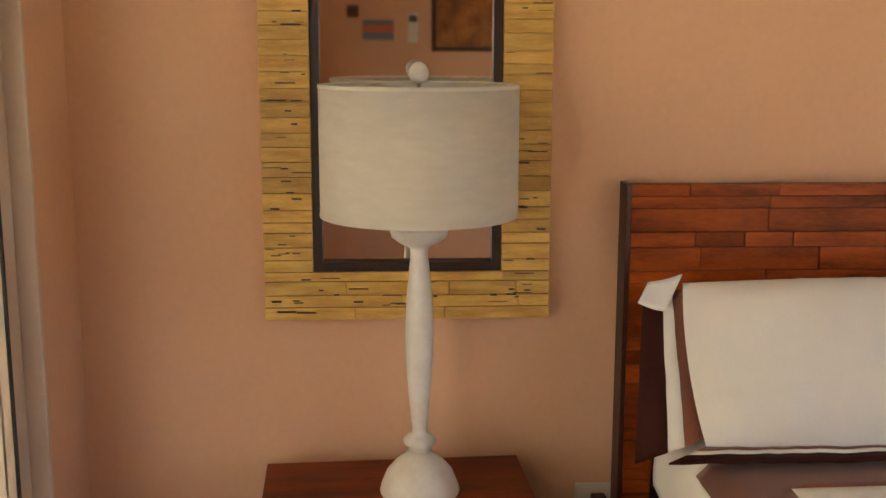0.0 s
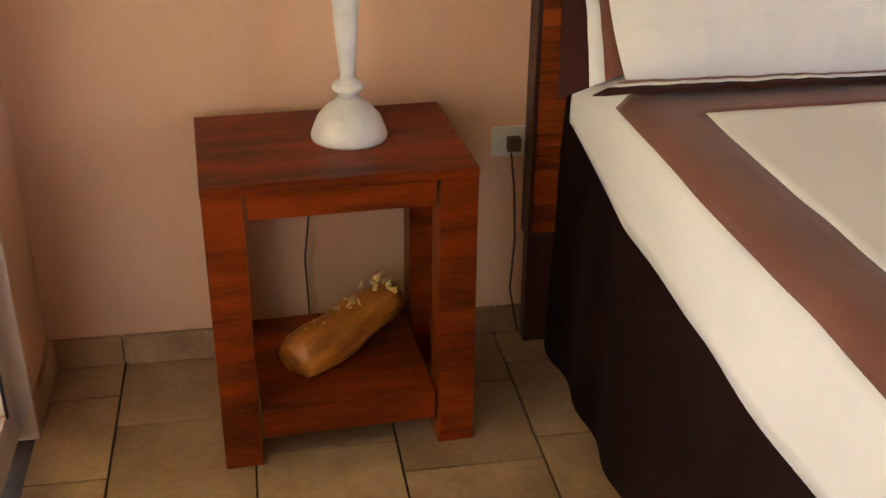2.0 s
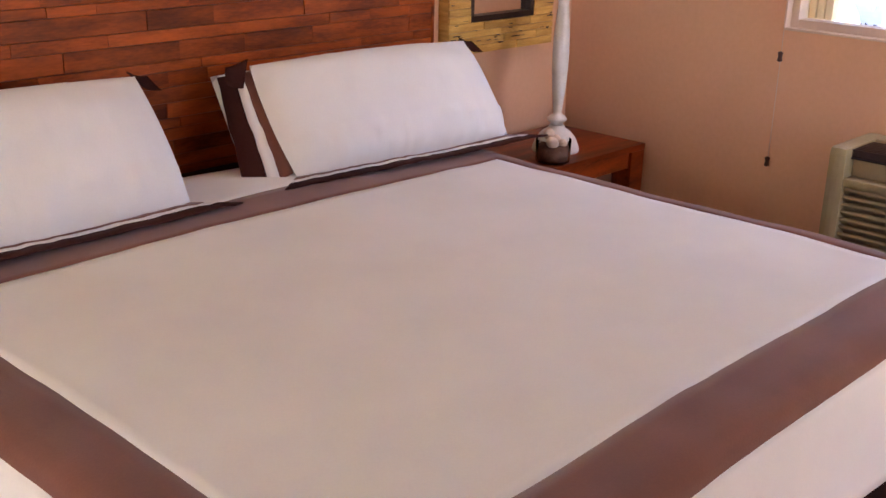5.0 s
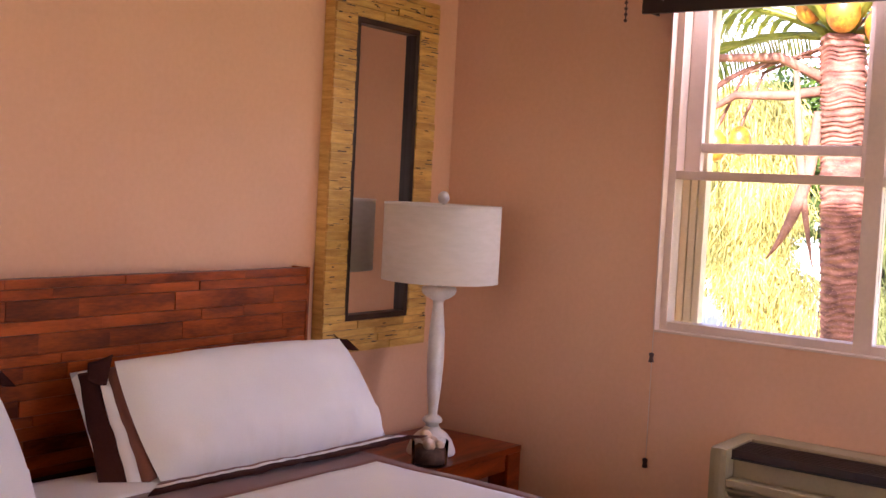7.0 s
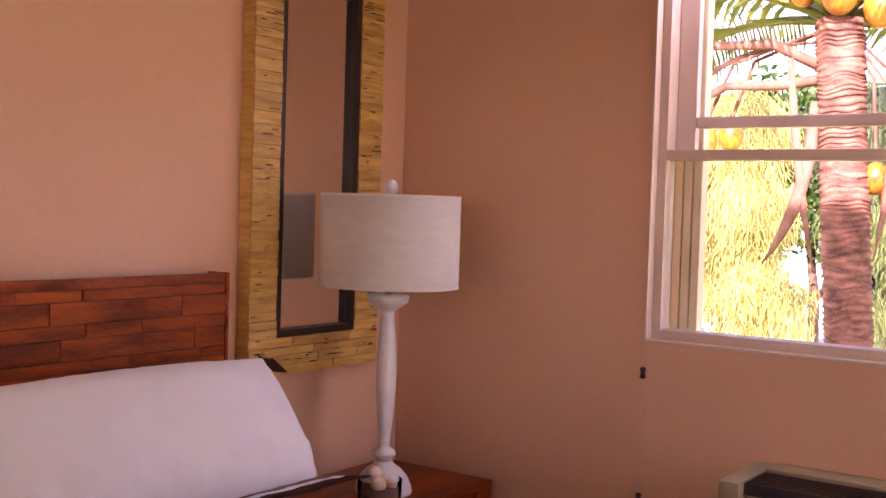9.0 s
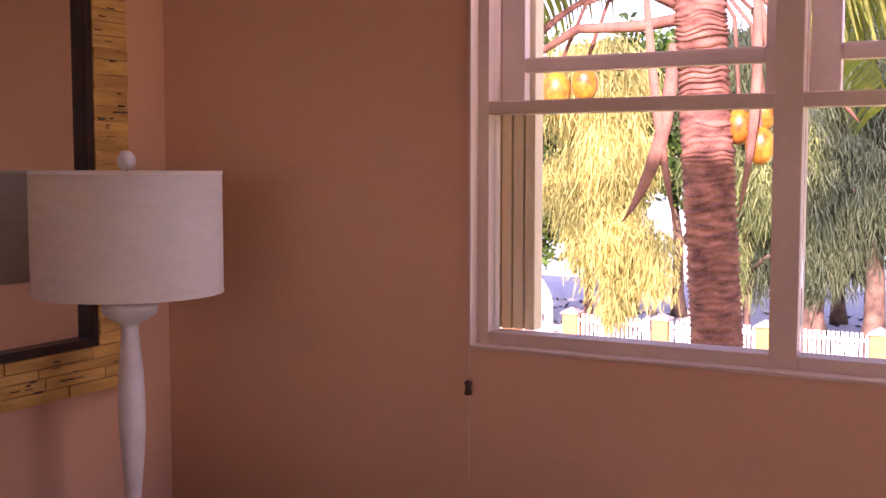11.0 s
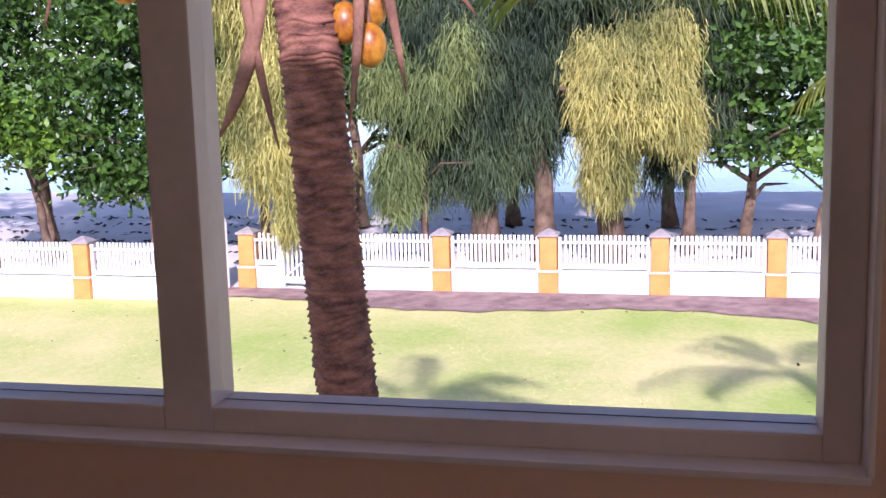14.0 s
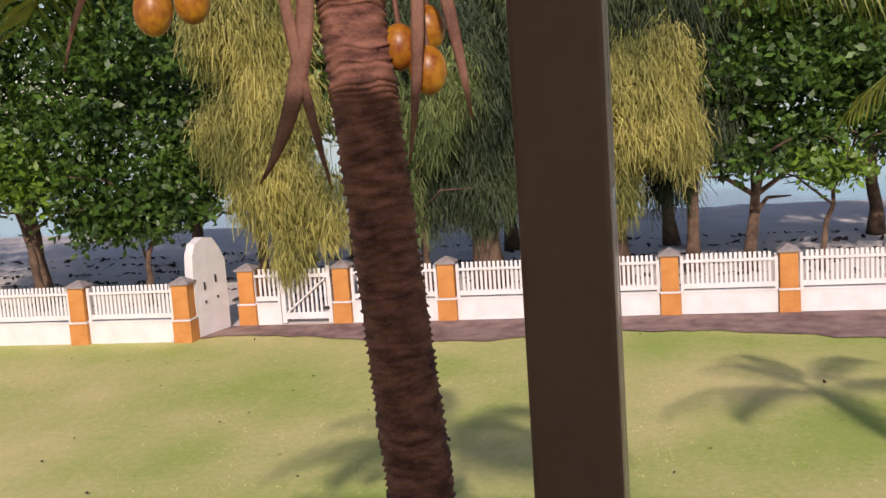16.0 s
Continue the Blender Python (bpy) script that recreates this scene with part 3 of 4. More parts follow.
# ---- lamps ----
def table_lamp(x, y, label):
    ob = thing("table_lamp", label, "lamp", "bedside lamps", "", pose(x, y, 0.65))
    bm = lathe(bmesh.new(), [(0.078, 0.0), (0.080, 0.006), (0.077, 0.018), (0.066, 0.045), (0.048, 0.066), (0.03, 0.078), (0.024, 0.088)], 40)
    part("base", bm, M_LAMPW, ob, "", True)
    bm = lathe(bmesh.new(), [(0.022, 0.0885), (0.02, 0.096), (0.031, 0.103), (0.033, 0.110), (0.026, 0.119), (0.016, 0.124), (0.014, 0.134), (0.016, 0.15), (0.022, 0.21), (0.0265, 0.28), (0.0275, 0.33), (0.025, 0.40), (0.020, 0.455), (0.017, 0.485), (0.018, 0.497), (0.024, 0.503), (0.035, 0.507), (0.053, 0.520), (0.057, 0.533), (0.055, 0.542)], 36)
    part("stem", bm, M_LAMPW, ob, "turned white stem with worn paint", True)
    bm = lathe(bmesh.new(), [(0.009, 0.5425), (0.009, 0.56), (0.019, 0.562), (0.019, 0.61), (0.004, 0.615), (0.004, 0.812)], 16)
    part("socket", bm, M_BRASS, ob, "", True)
    bm = lathe(bmesh.new(), [(0.189, 0.563), (0.189, 0.808), (0.186, 0.808), (0.186, 0.563), (0.189, 0.563)], 64, close=False)
    part("shade", bm, M_SHADE, ob, "off-white linen drum shade", True)
    for z in (0.563, 0.804):
        bm = lathe(bmesh.new(), [(0.1897, z), (0.1903, z + 0.0035), (0.1897, z + 0.007)], 64, close=False)
        part("shade_rim", bm, M_SHADE, ob, "", True)
    bm = bmesh.new()
    for k in range(3):
        a = k * 2.094
        tube(bm, [(0.004, 0, 0.80), (0.185 * math.cos(a), 0.185 * math.sin(a), 0.803)], 0.0018, 6)
    part("spider", bm, M_BRASS, ob)
    bm = lathe(bmesh.new(), [(0.006, 0.8125), (0.014, 0.816), (0.019, 0.826), (0.018, 0.838), (0.012, 0.848), (0.004, 0.852)], 20)
    part("finial", bm, M_LAMPW, ob, "", True)
    return ob


table_lamp(0.303, -0.235, "white turned table lamp with drum shade on the nightstand")
table_lamp(3.122, -0.29, "white turned table lamp with drum shade in the corner")


# ---- mirrors ----
def bamboo_mirror(x0, x1, z0, z1, seed, label):
    ob = thing("wall_mirror", label, "mirror", "bamboo mirrors")
    rg = random.Random(seed)
    yb_, yf_ = -0.002, -0.044
    bw = 0.104
    bmk = bmesh.new()
    for b in ((x0 + 0.003, z0 + 0.003, x0 + bw, z1 - 0.003), (x1 - bw, z0 + 0.003, x1 - 0.003, z1 - 0.003), (x0 + bw, z0 + 0.003, x1 - bw, z0 + bw), (x0 + bw, z1 - bw, x1 - bw, z1 - 0.003)):
        box(bmk, b[0], yf_, b[1], b[2], yb_, b[3])
    bk = part("frame", bmk, M_BAMBOO, ob, "yellow split-bamboo frame with dark cracks")

    def strip(a, b, c, dd):
        dp = rg.uniform(0.0, 0.004)
        part("bamboo_piece", boxm(a + 0.0008, yf_ - 0.006 - dp, b + 0.0008, c - 0.0008, yf_ - 0.0002, dd - 0.0008, bevel=0.0015), M_BAMBOO, bk)
    for sx in (x0, x1 - bw):
        z_ = z0 + bw
        while z_ < z1 - bw - 0.004:
            hh = min(rg.uniform(0.022, 0.036), z1 - bw - z_)
            strip(sx, z_, sx + bw, z_ + hh)
            z_ += hh
    for zz in (z0, z1 - bw):
        z_ = zz
        while z_ < zz + bw - 0.004:
            hh = min(rg.uniform(0.022, 0.032), zz + bw - z_)
            x_ = x0
            while x_ < x1 - 0.002:
                ln = min(rg.uniform(0.12, 0.34), x1 - x_)
                if x1 - x_ - ln < 0.05:
                    ln = x1 - x_
                strip(x_, z_, x_ + ln, z_ + hh)
                x_ += ln
            z_ += hh
    # dark cracks and nicks in the bamboo skin
    bmn = bmesh.new()
    for _ in range(150):
        s = rg.random()
        if s < 0.7:
            cx_ = rg.choice((x0, x1 - bw)) + rg.uniform(0.012, bw - 0.012)
            cz = rg.uniform(z0 + 0.02, z1 - 0.02)
        else:
            cx_, cz = rg.uniform(x0 + 0.02, x1 - 0.02), rg.choice((z0, z1 - bw)) + rg.uniform(0.012, bw - 0.012)
        ln = rg.uniform(0.008, 0.022) if rg.random() < 0.8 else 0.04
        hh = rg.uniform(0.0008, 0.0036)
        box(bmn, max(cx_ - ln / 2, x0 + 0.004), yf_ - 0.0112, cz, min(cx_ + ln / 2, x1 - 0.004), yf_ - 0.004, cz + hh)
    part("bark_grain", bmn, M_BLACK, bk, "dark nicks in the bamboo")["kind"] = "stuff"
    i0, i1, j0, j1 = x0 + bw, x1 - bw, z0 + bw, z1 - bw
    bmi = bmesh.new()
    fw = 0.019
    for b in ((i0, j0, i0 + fw, j1), (i1 - fw, j0, i1, j1), (i0 + fw, j0, i1 - fw, j0 + fw), (i0 + fw, j1 - fw, i1 - fw, j1)):
        box(bmi, b[0], yf_ - 0.004, b[1], b[2], -0.006, b[3])
    part("inner_frame", bmi, M_BLACK, ob, "dark brown inner frame")
    part("mirror_glass", boxm(i0 + fw, -0.026, j0 + fw, i1 - fw, -0.02, j1 - fw), M_MIRROR, ob)
    return ob


bamboo_mirror(-0.018, 0.584, 0.96, 2.15, 3, "tall wall mirror in a split-bamboo frame above the nightstand")
bamboo_mirror(2.836, 3.372, 0.96, 2.15, 8, "tall wall mirror in a split-bamboo frame near the corner")

# ---- small things on the nightstands ----
lg = thing("log_holder", "orange wooden log ornament with golden crystal flakes", "ornament", "", "", pose(0.285, -0.235, 0.134, 0, -9, 38))
bm = bmesh.new()
tube(bm, [(-0.150 + 0.03 * i, 0.004 * math.sin(i * 1.3), 0.058 + 0.003 * math.sin(i)) for i in range(11)], [0.046, 0.056, 0.058, 0.058, 0.057, 0.056, 0.054, 0.052, 0.05, 0.048, 0.042], 14)
part("log", bm, M_LOG, lg, "", True)
rg = random.Random(2)
for c, n, sz in (((0.13, 0, 0.10), 26, 0.045), ((-0.07, 0, 0.105), 10, 0.02), ((0.02, 0, 0.112), 12, 0.022)):
    bm = bmesh.new()
    for _ in range(n):
        p = Vector(c) + Vector((rg.gauss(0, sz * 0.45), rg.gauss(0, sz * 0.3), rg.uniform(-0.02, sz * 0.35)))
        bmesh.ops.create_cone(bm, cap_ends=True, segments=4, radius1=rg.uniform(0.005, 0.012), radius2=0.001, depth=rg.uniform(0.016, 0.034), matrix=Matrix.Translation(p) @ pose(0, 0, 0, rg.uniform(-60, 60), rg.uniform(-60, 60), 0))
    part("crystal", bm, M_FLAKE, lg, "golden crystal flakes")

bowl = thing("glass_bowl", "clear glass bowl of brown filling and pale shells", "bowl", "", "", pose(3.00, -0.375, 0.65))
bm = lathe(bmesh.new(), [(0.052, 0.0), (0.056, 0.004), (0.058, 0.075), (0.0555, 0.075), (0.0535, 0.007), (0.001, 0.006)], 32)
g = part("glass", bm, M_GLASS, bowl, "", True)
g.visible_shadow = False
bm = lathe(bmesh.new(), [(0.0525, 0.008), (0.0545, 0.045), (0.04, 0.05), (0.002, 0.052)], 28)
part("filling", bm, M_SOIL, bowl, "", True)
for p, r in (((-0.018, -0.01, 0.064), 0.022), ((0.02, 0.006, 0.066), 0.02), ((0.0, 0.018, 0.085), 0.021), ((0.016, -0.026, 0.06), 0.017)):
    bm = bmesh.new()
    bmesh.ops.create_uvsphere(bm, u_segments=14, v_segments=9, radius=r, matrix=Matrix.Translation(p) @ pose(0, 0, 0, 20, 40, 0) @ Matrix.Diagonal((1.2, 0.9, 0.9, 1)))
    part("shell", bm, M_SHELL, bowl, "pale rounded shell", True)

ol = thing("power_outlet", "cream wall socket beside the bed", "socket")
part("plate", boxm(0.658, -0.010, 0.492, 0.768, -0.0005, 0.566, bevel=0.003), M_WHITEP, ol)
part("plug", boxm(0.692, -0.036, 0.512, 0.724, -0.0102, 0.545, bevel=0.005), M_CABLE, ol)
for pts, nm in (([(0.70, -0.035, 0.51), (0.712, -0.03, 0.42), (0.72, -0.025, 0.28), (0.712, -0.028, 0.14), (0.735, -0.035, 0.02)], "from the socket"), ([(0.20, -0.028, 0.63), (0.225, -0.02, 0.5), (0.22, -0.018, 0.38), (0.205, -0.02, 0.26), (0.21, -0.022, 0.08), (0.3, -0.025, 0.004)], "behind the nightstand")):
    cb = thing("lamp_cable", "thin brown lamp cable " + nm, "cable", "lamp cables")
    bm = bmesh.new()
    tube(bm, pts, 0.0028, 6)
    part("cable", bm, M_CABLE, cb, "", True)

# pull chains under the ceiling
for x, y, z0 in ((1.96, -1.50, 1.81), (2.10, -1.50, 1.87)):
    pc = thing("pull_chain", "brown beaded pull chain hanging from the ceiling", "chain", "pull chains")
    bm = bmesh.new()
    tube(bm, [(x, y, z0), (x, y, H - 0.006)], 0.0012, 6)
    zz = z0
    while zz < 2.25:
        bmesh.ops.create_icosphere(bm, subdivisions=1, radius=0.0035, matrix=Matrix.Translation((x, y, zz)))
        zz += 0.010
    part("beads", bm, M_WOODD, pc)
    part("ceiling_cup", lathe(bmesh.new(), [(0.014, -0.02), (0.03, -0.004), (0.03, -0.0005)], 16, (x, y, H)), M_BRASS, pc)

# things on the south wall, seen in the mirror
pf = thing("framed_picture", "brown textured art in a dark frame", "picture")
part("canvas", boxm(0.50, YS + 0.001, 1.53, 0.93, YS + 0.02, 2.09), M_ART, pf)
for b in ((0.475, 1.505, 0.50, 2.115), (0.93, 1.505, 0.955, 2.115), (0.50, 1.505, 0.93, 1.53), (0.50, 2.09, 0.93, 2.115)):
    part("frame", boxm(b[0], YS + 0.001, b[1], b[2], YS + 0.03, b[3], bevel=0.003), M_BLACK, pf)
pp = thing("small_picture", "small unframed print with an orange-red stripe", "picture")
part("board", boxm(0.095, YS + 0.001, 1.568, 0.267, YS + 0.012, 1.676), M_BLUE, pp)
part("stripe", boxm(0.0955, YS + 0.0125, 1.61, 0.2665, YS + 0.0145, 1.645), M_RED, pp)
rm = thing("remote_holder", "white remote control in its wall holder", "remote")
part("body", boxm(0.345, YS + 0.001, 1.552, 0.402, YS + 0.03, 1.712, bevel=0.006), M_WHITEP, rm)
part("screen", boxm(0.352, YS + 0.0302, 1.665, 0.395, YS + 0.032, 1.70), M_DARK, rm)
lsw = thing("light_switch", "dark square light switch on the wall", "switch")
part("plate", boxm(0.01, YS + 0.001, 1.69, 0.075, YS + 0.012, 1.755, bevel=0.002), M_CABLE, lsw)

# ---- garden ----
GZ = -3.056


def raw_mesh(name, verts, faces, material, parent=None, smooth=False):
    me = bpy.data.meshes.new(name)
    me.from_pydata([tuple(map(float, v)) for v in verts], [], [tuple(int(i) for i in f) for f in faces])
    me.materials.append(material)
    ob = new(name, me)
    ob.parent = parent
    return ob


def sheet(name, x0, x1, y0, y1, z, nx, ny, material, label, cat, rough_=0.0):
    bm = bmesh.new()
    g = [[bm.verts.new((x0 + (x1 - x0) * i / nx, y0 + (y1 - y0) * j / ny, z + rough_ * noise.noise((i * 1.7, j * 1.3, z)))) for j in range(ny + 1)] for i in range(nx + 1)]
    for i in range(nx):
        for j in range(ny):
            bm.faces.new((g[i][j], g[i + 1][j], g[i + 1][j + 1], g[i][j + 1]))
    return tagged(part(name, bm, material, None, "", True), label, cat, "", "structure")


structure("lower_storey", boxm(XW - TH, YS - TH, GZ - 0.03, XE + THE, TH, -0.161), M_CREAM, "cream plastered storey below the bedroom", "wall")
structure("porch_base", boxm(XW - TH - 2.2, YS - TH, GZ - 0.03, XW - TH - 0.001, TH, -0.161), M_CREAM, "cream plastered base below the porch", "wall")
sheet("ground", -1500, 2500, -2500, 2500, GZ - 0.05, 4, 4, M_SAND, "pale beach sand reaching to the horizon", "ground")
sheet("lawn", -30, 23.6, -40, 45, GZ, 60, 90, M_GRASS, "sunlit short lawn with dry patches", "lawn", 0.02)
sheet("beach", 23.55, 43, -60, 80, GZ - 0.02, 40, 120, M_SAND, "pale uneven beach sand in tree shade", "beach", 0.10)
sheet("water", 43, 2400, -2000, 2000, GZ - 0.04, 6, 6, M_SEA, "pale turquoise shallow sea", "sea")
bm = bmesh.new()
rg = random.Random(6)
pv = [bm.verts.new((23.0 - 0.014 * i + 0.35 * math.sin(i * 0.23) + rg.uniform(-0.12, 0.12) if s else 24.2, 9.0 - i * 0.3, GZ + 0.022)) for i in range(80) for s in (0, 1)]
for i in range(79):
    bm.faces.new((pv[2 * i], pv[2 * i + 1], pv[2 * i + 3], pv[2 * i + 2]))
tagged(part("path", bm, M_PATH), "brown gravel strip along the garden fence", "path", "", "structure")

# grass tufts and fallen leaves over the lawn
rg = np.random.default_rng(3)
n = 26000
px_ = 9 + 14 * rg.random(n) ** 0.8
py_ = -6 + 22 * rg.random(n)
h_ = 0.006 + 0.014 * rg.random(n)
a_ = rg.random(n) * 6.28
V_ = np.zeros((n, 3, 3))
V_[:, 0] = np.stack([px_ - 0.012 * np.cos(a_), py_ - 0.012 * np.sin(a_), np.full(n, GZ)], 1)
V_[:, 1] = np.stack([px_ + 0.012 * np.cos(a_), py_ + 0.012 * np.sin(a_), np.full(n, GZ)], 1)
V_[:, 2] = np.stack([px_ + 0.02 * np.sin(a_), py_ + 0.02 * np.cos(a_), GZ + h_], 1)
gob = raw_mesh("grass", V_.reshape(-1, 3), np.arange(3 * n).reshape(-1, 3), M_GRASS)
tagged(gob, "short sunlit grass blades on the lawn", "grass", "", "stuff")


def leaf_cards(centres, size, seed, tilt=1.0):
    r = np.random.default_rng(seed)
    k = len(centres)
    nrm = r.normal(size=(k, 3)) * np.array([1, 1, 1]) * tilt + np.array([0, 0, 0.5])
    nrm /= np.linalg.norm(nrm, axis=1)[:, None]
    u = np.cross(nrm, r.normal(size=(k, 3)))
    u /= np.linalg.norm(u, axis=1)[:, None]
    w_ = np.cross(nrm, u)
    s = (size * (0.6 + 0.8 * r.random(k)))[:, None]
    q = np.stack([centres - u * s * 0.55, centres + w_ * s * 0.3 - u * s * 0.05, centres + u * s * 0.55, centres - w_ * s * 0.3 + u * s * 0.05], 1)
    return q.reshape(-1, 3), np.arange(4 * k).reshape(-1, 4)


litter = np.stack([10 + 13.3 * rg.random(100), -6 + 20 * rg.random(100), np.full(100, GZ + 0.03)], 1)
lv, lf_ = leaf_cards(litter, 0.07, 9, 0.2)
tagged(raw_mesh("fallen_leaves", lv, lf_, M_WEED), "scattered dry brown leaves on the lawn", "leaves", "", "stuff")
wr = np.stack([27 + 9 * rg.random(2600) ** 1.2, -30 + 60 * rg.random(2600), np.full(2600, GZ + 0.02)], 1)
wr[:, 0] = np.round(wr[:, 0] / 1.6) * 1.6 + rg.normal(size=2600) * 0.18
lv, lf_ = leaf_cards(wr, 0.22, 11, 0.15)
tagged(raw_mesh("seaweed", lv, lf_, M_WEED), "dark seaweed and litter lines on the sand", "seaweed", "", "stuff")

# ---- fence ----
PX, PY, PD, LX, LY, LD = 24.275, 2.988, 2.224, 22.80, 8.10, 2.274


def pillar(x, y):
    ob = thing("fence_pillar", "orange plastered fence pillar with grey pointed cap", "pillar", "fence pillars", "", pose(x, y, GZ))
    part("foot", boxm(-0.03, -0.195, 0, 0.36, 0.195, 0.44, bevel=0.01), M_PILLAR, ob)
    part("moulding", boxm(-0.045, -0.205, 0.44, 0.37, 0.205, 0.475, bevel=0.01), M_FENCEW, ob, "white moulding")
    part("shaft", boxm(0, -0.17, 0.475, 0.34, 0.17, 1.17, bevel=0.012), M_PILLAR, ob)
    bm = bmesh.new()
    box(bm, -0.045, -0.215, 1.17, 0.385, 0.215, 1.21, bevel=0.006)
    bmesh.ops.create_cone(bm, cap_ends=True, segments=4, radius1=0.29, radius2=0.02, depth=0.11, matrix=Matrix.Translation((0.17, 0, 1.265)) @ pose(0, 0, 0, 0, 0, 45))
    part("cap", bm, M_CAP, ob)
    return ob


pk_me = mesh_of("picket", boxm(-0.012, -0.026, 0.53, 0.012, 0.026, 1.18, bevel=0.004), M_FENCEW)


def panel(x, y, span, pickets=True):
    ob = thing("fence_panel", "white picket fence panel on a low white wall", "fence", "fence panels", "", pose(x, y, GZ))
    part("low_wall", boxm(0.07, 0.0, 0, 0.27, span, 0.43, bevel=0.008), M_FENCEW, ob)
    part("wall_cap", boxm(0.055, 0.0, 0.43, 0.285, span, 0.465, bevel=0.006), M_FENCEW, ob)
    for z0, z1 in ((0.50, 0.60), (1.01, 1.065)):
        part("rail", boxm(0.10, 0.06, z0, 0.145, span - 0.06, z1, bevel=0.004), M_FENCEW, ob)
    for a in (0.0, span - 0.06):
        part("post", boxm(0.08, a, 0.465, 0.165, a + 0.06, 1.15, bevel=0.004), M_FENCEW, ob)
    k = int((span - 0.2) / 0.088)
    for i in range(k):
        piece("picket", pk_me, ob, pose(0.16, 0.10 + (span - 0.2) * (i + 0.5) / k, 0))
    return ob


for i in range(-1, 6):
    pillar(PX, PY - PD * i)
    if i >= 0:
        panel(PX, PY - PD * i + 0.2, PD - 0.4)
panel(PX, PY - PD * 5 - PD + 0.2, PD - 0.4)
pillar(PX, 7.30)
panel(PX, 6.58, 0.60)
for i in range(4):
    pillar(LX, LY + LD * i)
    panel(LX, LY + LD * i + 0.2, LD - 0.4)
gt_ = thing("garden_gate", "white picket garden gate with dark latch", "gate", "", "", pose(PX + 0.1, 5.46, GZ))
for a in (0.0, 1.02):
    part("gate_post", boxm(0, a, 0.02, 0.08, a + 0.09, 1.22, bevel=0.006), M_FENCEW, gt_)
for z0, z1 in ((0.10, 0.24), (0.98, 1.06)):
    part("gate_rail", boxm(0.01, 0.09, z0, 0.05, 1.02, z1, bevel=0.004), M_FENCEW, gt_)
bm = bmesh.new()
tube(bm, [(0.0, 0.12, 0.95), (0.0, 0.98, 0.25)], 0.025, 6)
part("gate_brace", bm, M_FENCEW, gt_)
for i in range(9):
    piece("picket", mesh_of("gate_picket", boxm(-0.012, -0.026, 0.15, 0.012, 0.026, 1.16, bevel=0.003), M_FENCEW), gt_, pose(0.065, 0.15 + 0.1 * i, 0))
part("latch", boxm(-0.03, 0.06, 0.30, 0.02, 0.2, 0.36, bevel=0.004), M_DARK, gt_)
rw = thing("gate_wall", "white garden wall with a rounded raised top and iron hooks", "wall", "", "", pose(LX + 0.28, 7.93, GZ, 0, 0, -14))
prof = [(0.05, 0)] + [(0.05, 1.35), (0.08, 1.70), (0.20, 1.92), (0.46, 2.02), (0.76, 1.98), (0.98, 1.72), (1.12, 1.45)] + [(1.12, 0)]
bm = bmesh.new()
fa = [bm.verts.new((x, 0.0, z)) for x, z in prof]
fb = [bm.verts.new((x, 0.2, z)) for x, z in prof]
bm.faces.new(fa), bm.faces.new(list(reversed(fb)))
for i in range(len(prof)):
    j = (i + 1) % len(prof)
    bm.faces.new((fa[i], fa[j], fb[j], fb[i]))
part("wall_body", bm, M_FENCEW, rw)
for x, z, h2 in ((0.35, 0.95, 0.16), (0.72, 1.05, 0.16), (0.35, 0.68, 0.05), (0.75, 0.72, 0.05)):
    part("iron_hook", boxm(x, -0.03, z, x + 0.03, -0.001, z + h2, bevel=0.004), M_DARK, rw)


# ---- trees ----
def trunk_with_limbs(ob, base, lean, height, r0, seed, limbs, spread_):
    r = random.Random(seed)
    bm = bmesh.new()
    pts = [Vector(base) + Vector((lean[0] * t * t, lean[1] * t * t, height * t)) + Vector((r.uniform(-.06, .06), r.uniform(-.06, .06), 0)) * (t > 0) for t in [i / 7 for i in range(8)]]
    tube(bm, pts, [r0 * (1.35 if i == 0 else 1 - 0.085 * i) for i in range(8)], 12)
    ends = []
    for k in range(limbs):
        s = pts[r.randint(3, 7)]
        a = r.uniform(0, 6.28)
        L_ = spread_ * r.uniform(0.5, 1.0)
        e = s + Vector((math.cos(a) * L_, math.sin(a) * L_, r.uniform(0.2, 1.0) * L_ * 0.7))
        mid = (s + e) / 2 + Vector((r.uniform(-.2, .2), r.uniform(-.2, .2), 0.15 * L_))
        tube(bm, [s, mid, e], [r0 * 0.42, r0 * 0.28, r0 * 0.1], 7)
        ends.append(e)
    part("trunk", bm, M_BARK, ob, "", True)
    return ends


def broadleaf(base, lean, height, r0, blobs, count, size, seed, label, leaf=None):
    ob = thing("tree", label, "tree", "broad-leaved trees")
    trunk_with_limbs(ob, base, lean, height, r0, seed, 9, 2.2)
    r = np.random.default_rng(seed)
    cs = []
    tot = sum(b[3] * b[4] * b[5] for b in blobs)
    for bx, by, bz, sx, sy, sz in blobs:
        m_ = max(6, int(count / 26 * sx * sy * sz / tot))
        d_ = r.normal(size=(m_, 3))
        d_ /= np.linalg.norm(d_, axis=1)[:, None]
        c = np.array([bx, by, bz]) + d_ * (r.random(m_) ** 0.45)[:, None] * np.array([sx, sy, sz])
        for cc in c:
            cs.append(cc + r.normal(size=(26, 3)) * np.array([0.27, 0.30, 0.17]))
    c = np.concatenate(cs)
    lv, lf_ = leaf_cards(c, size, seed + 1)
    cr = raw_mesh("crown", lv, lf_, leaf or M_LEAF, ob)
    cr["kind"] = "stuff"
    return ob


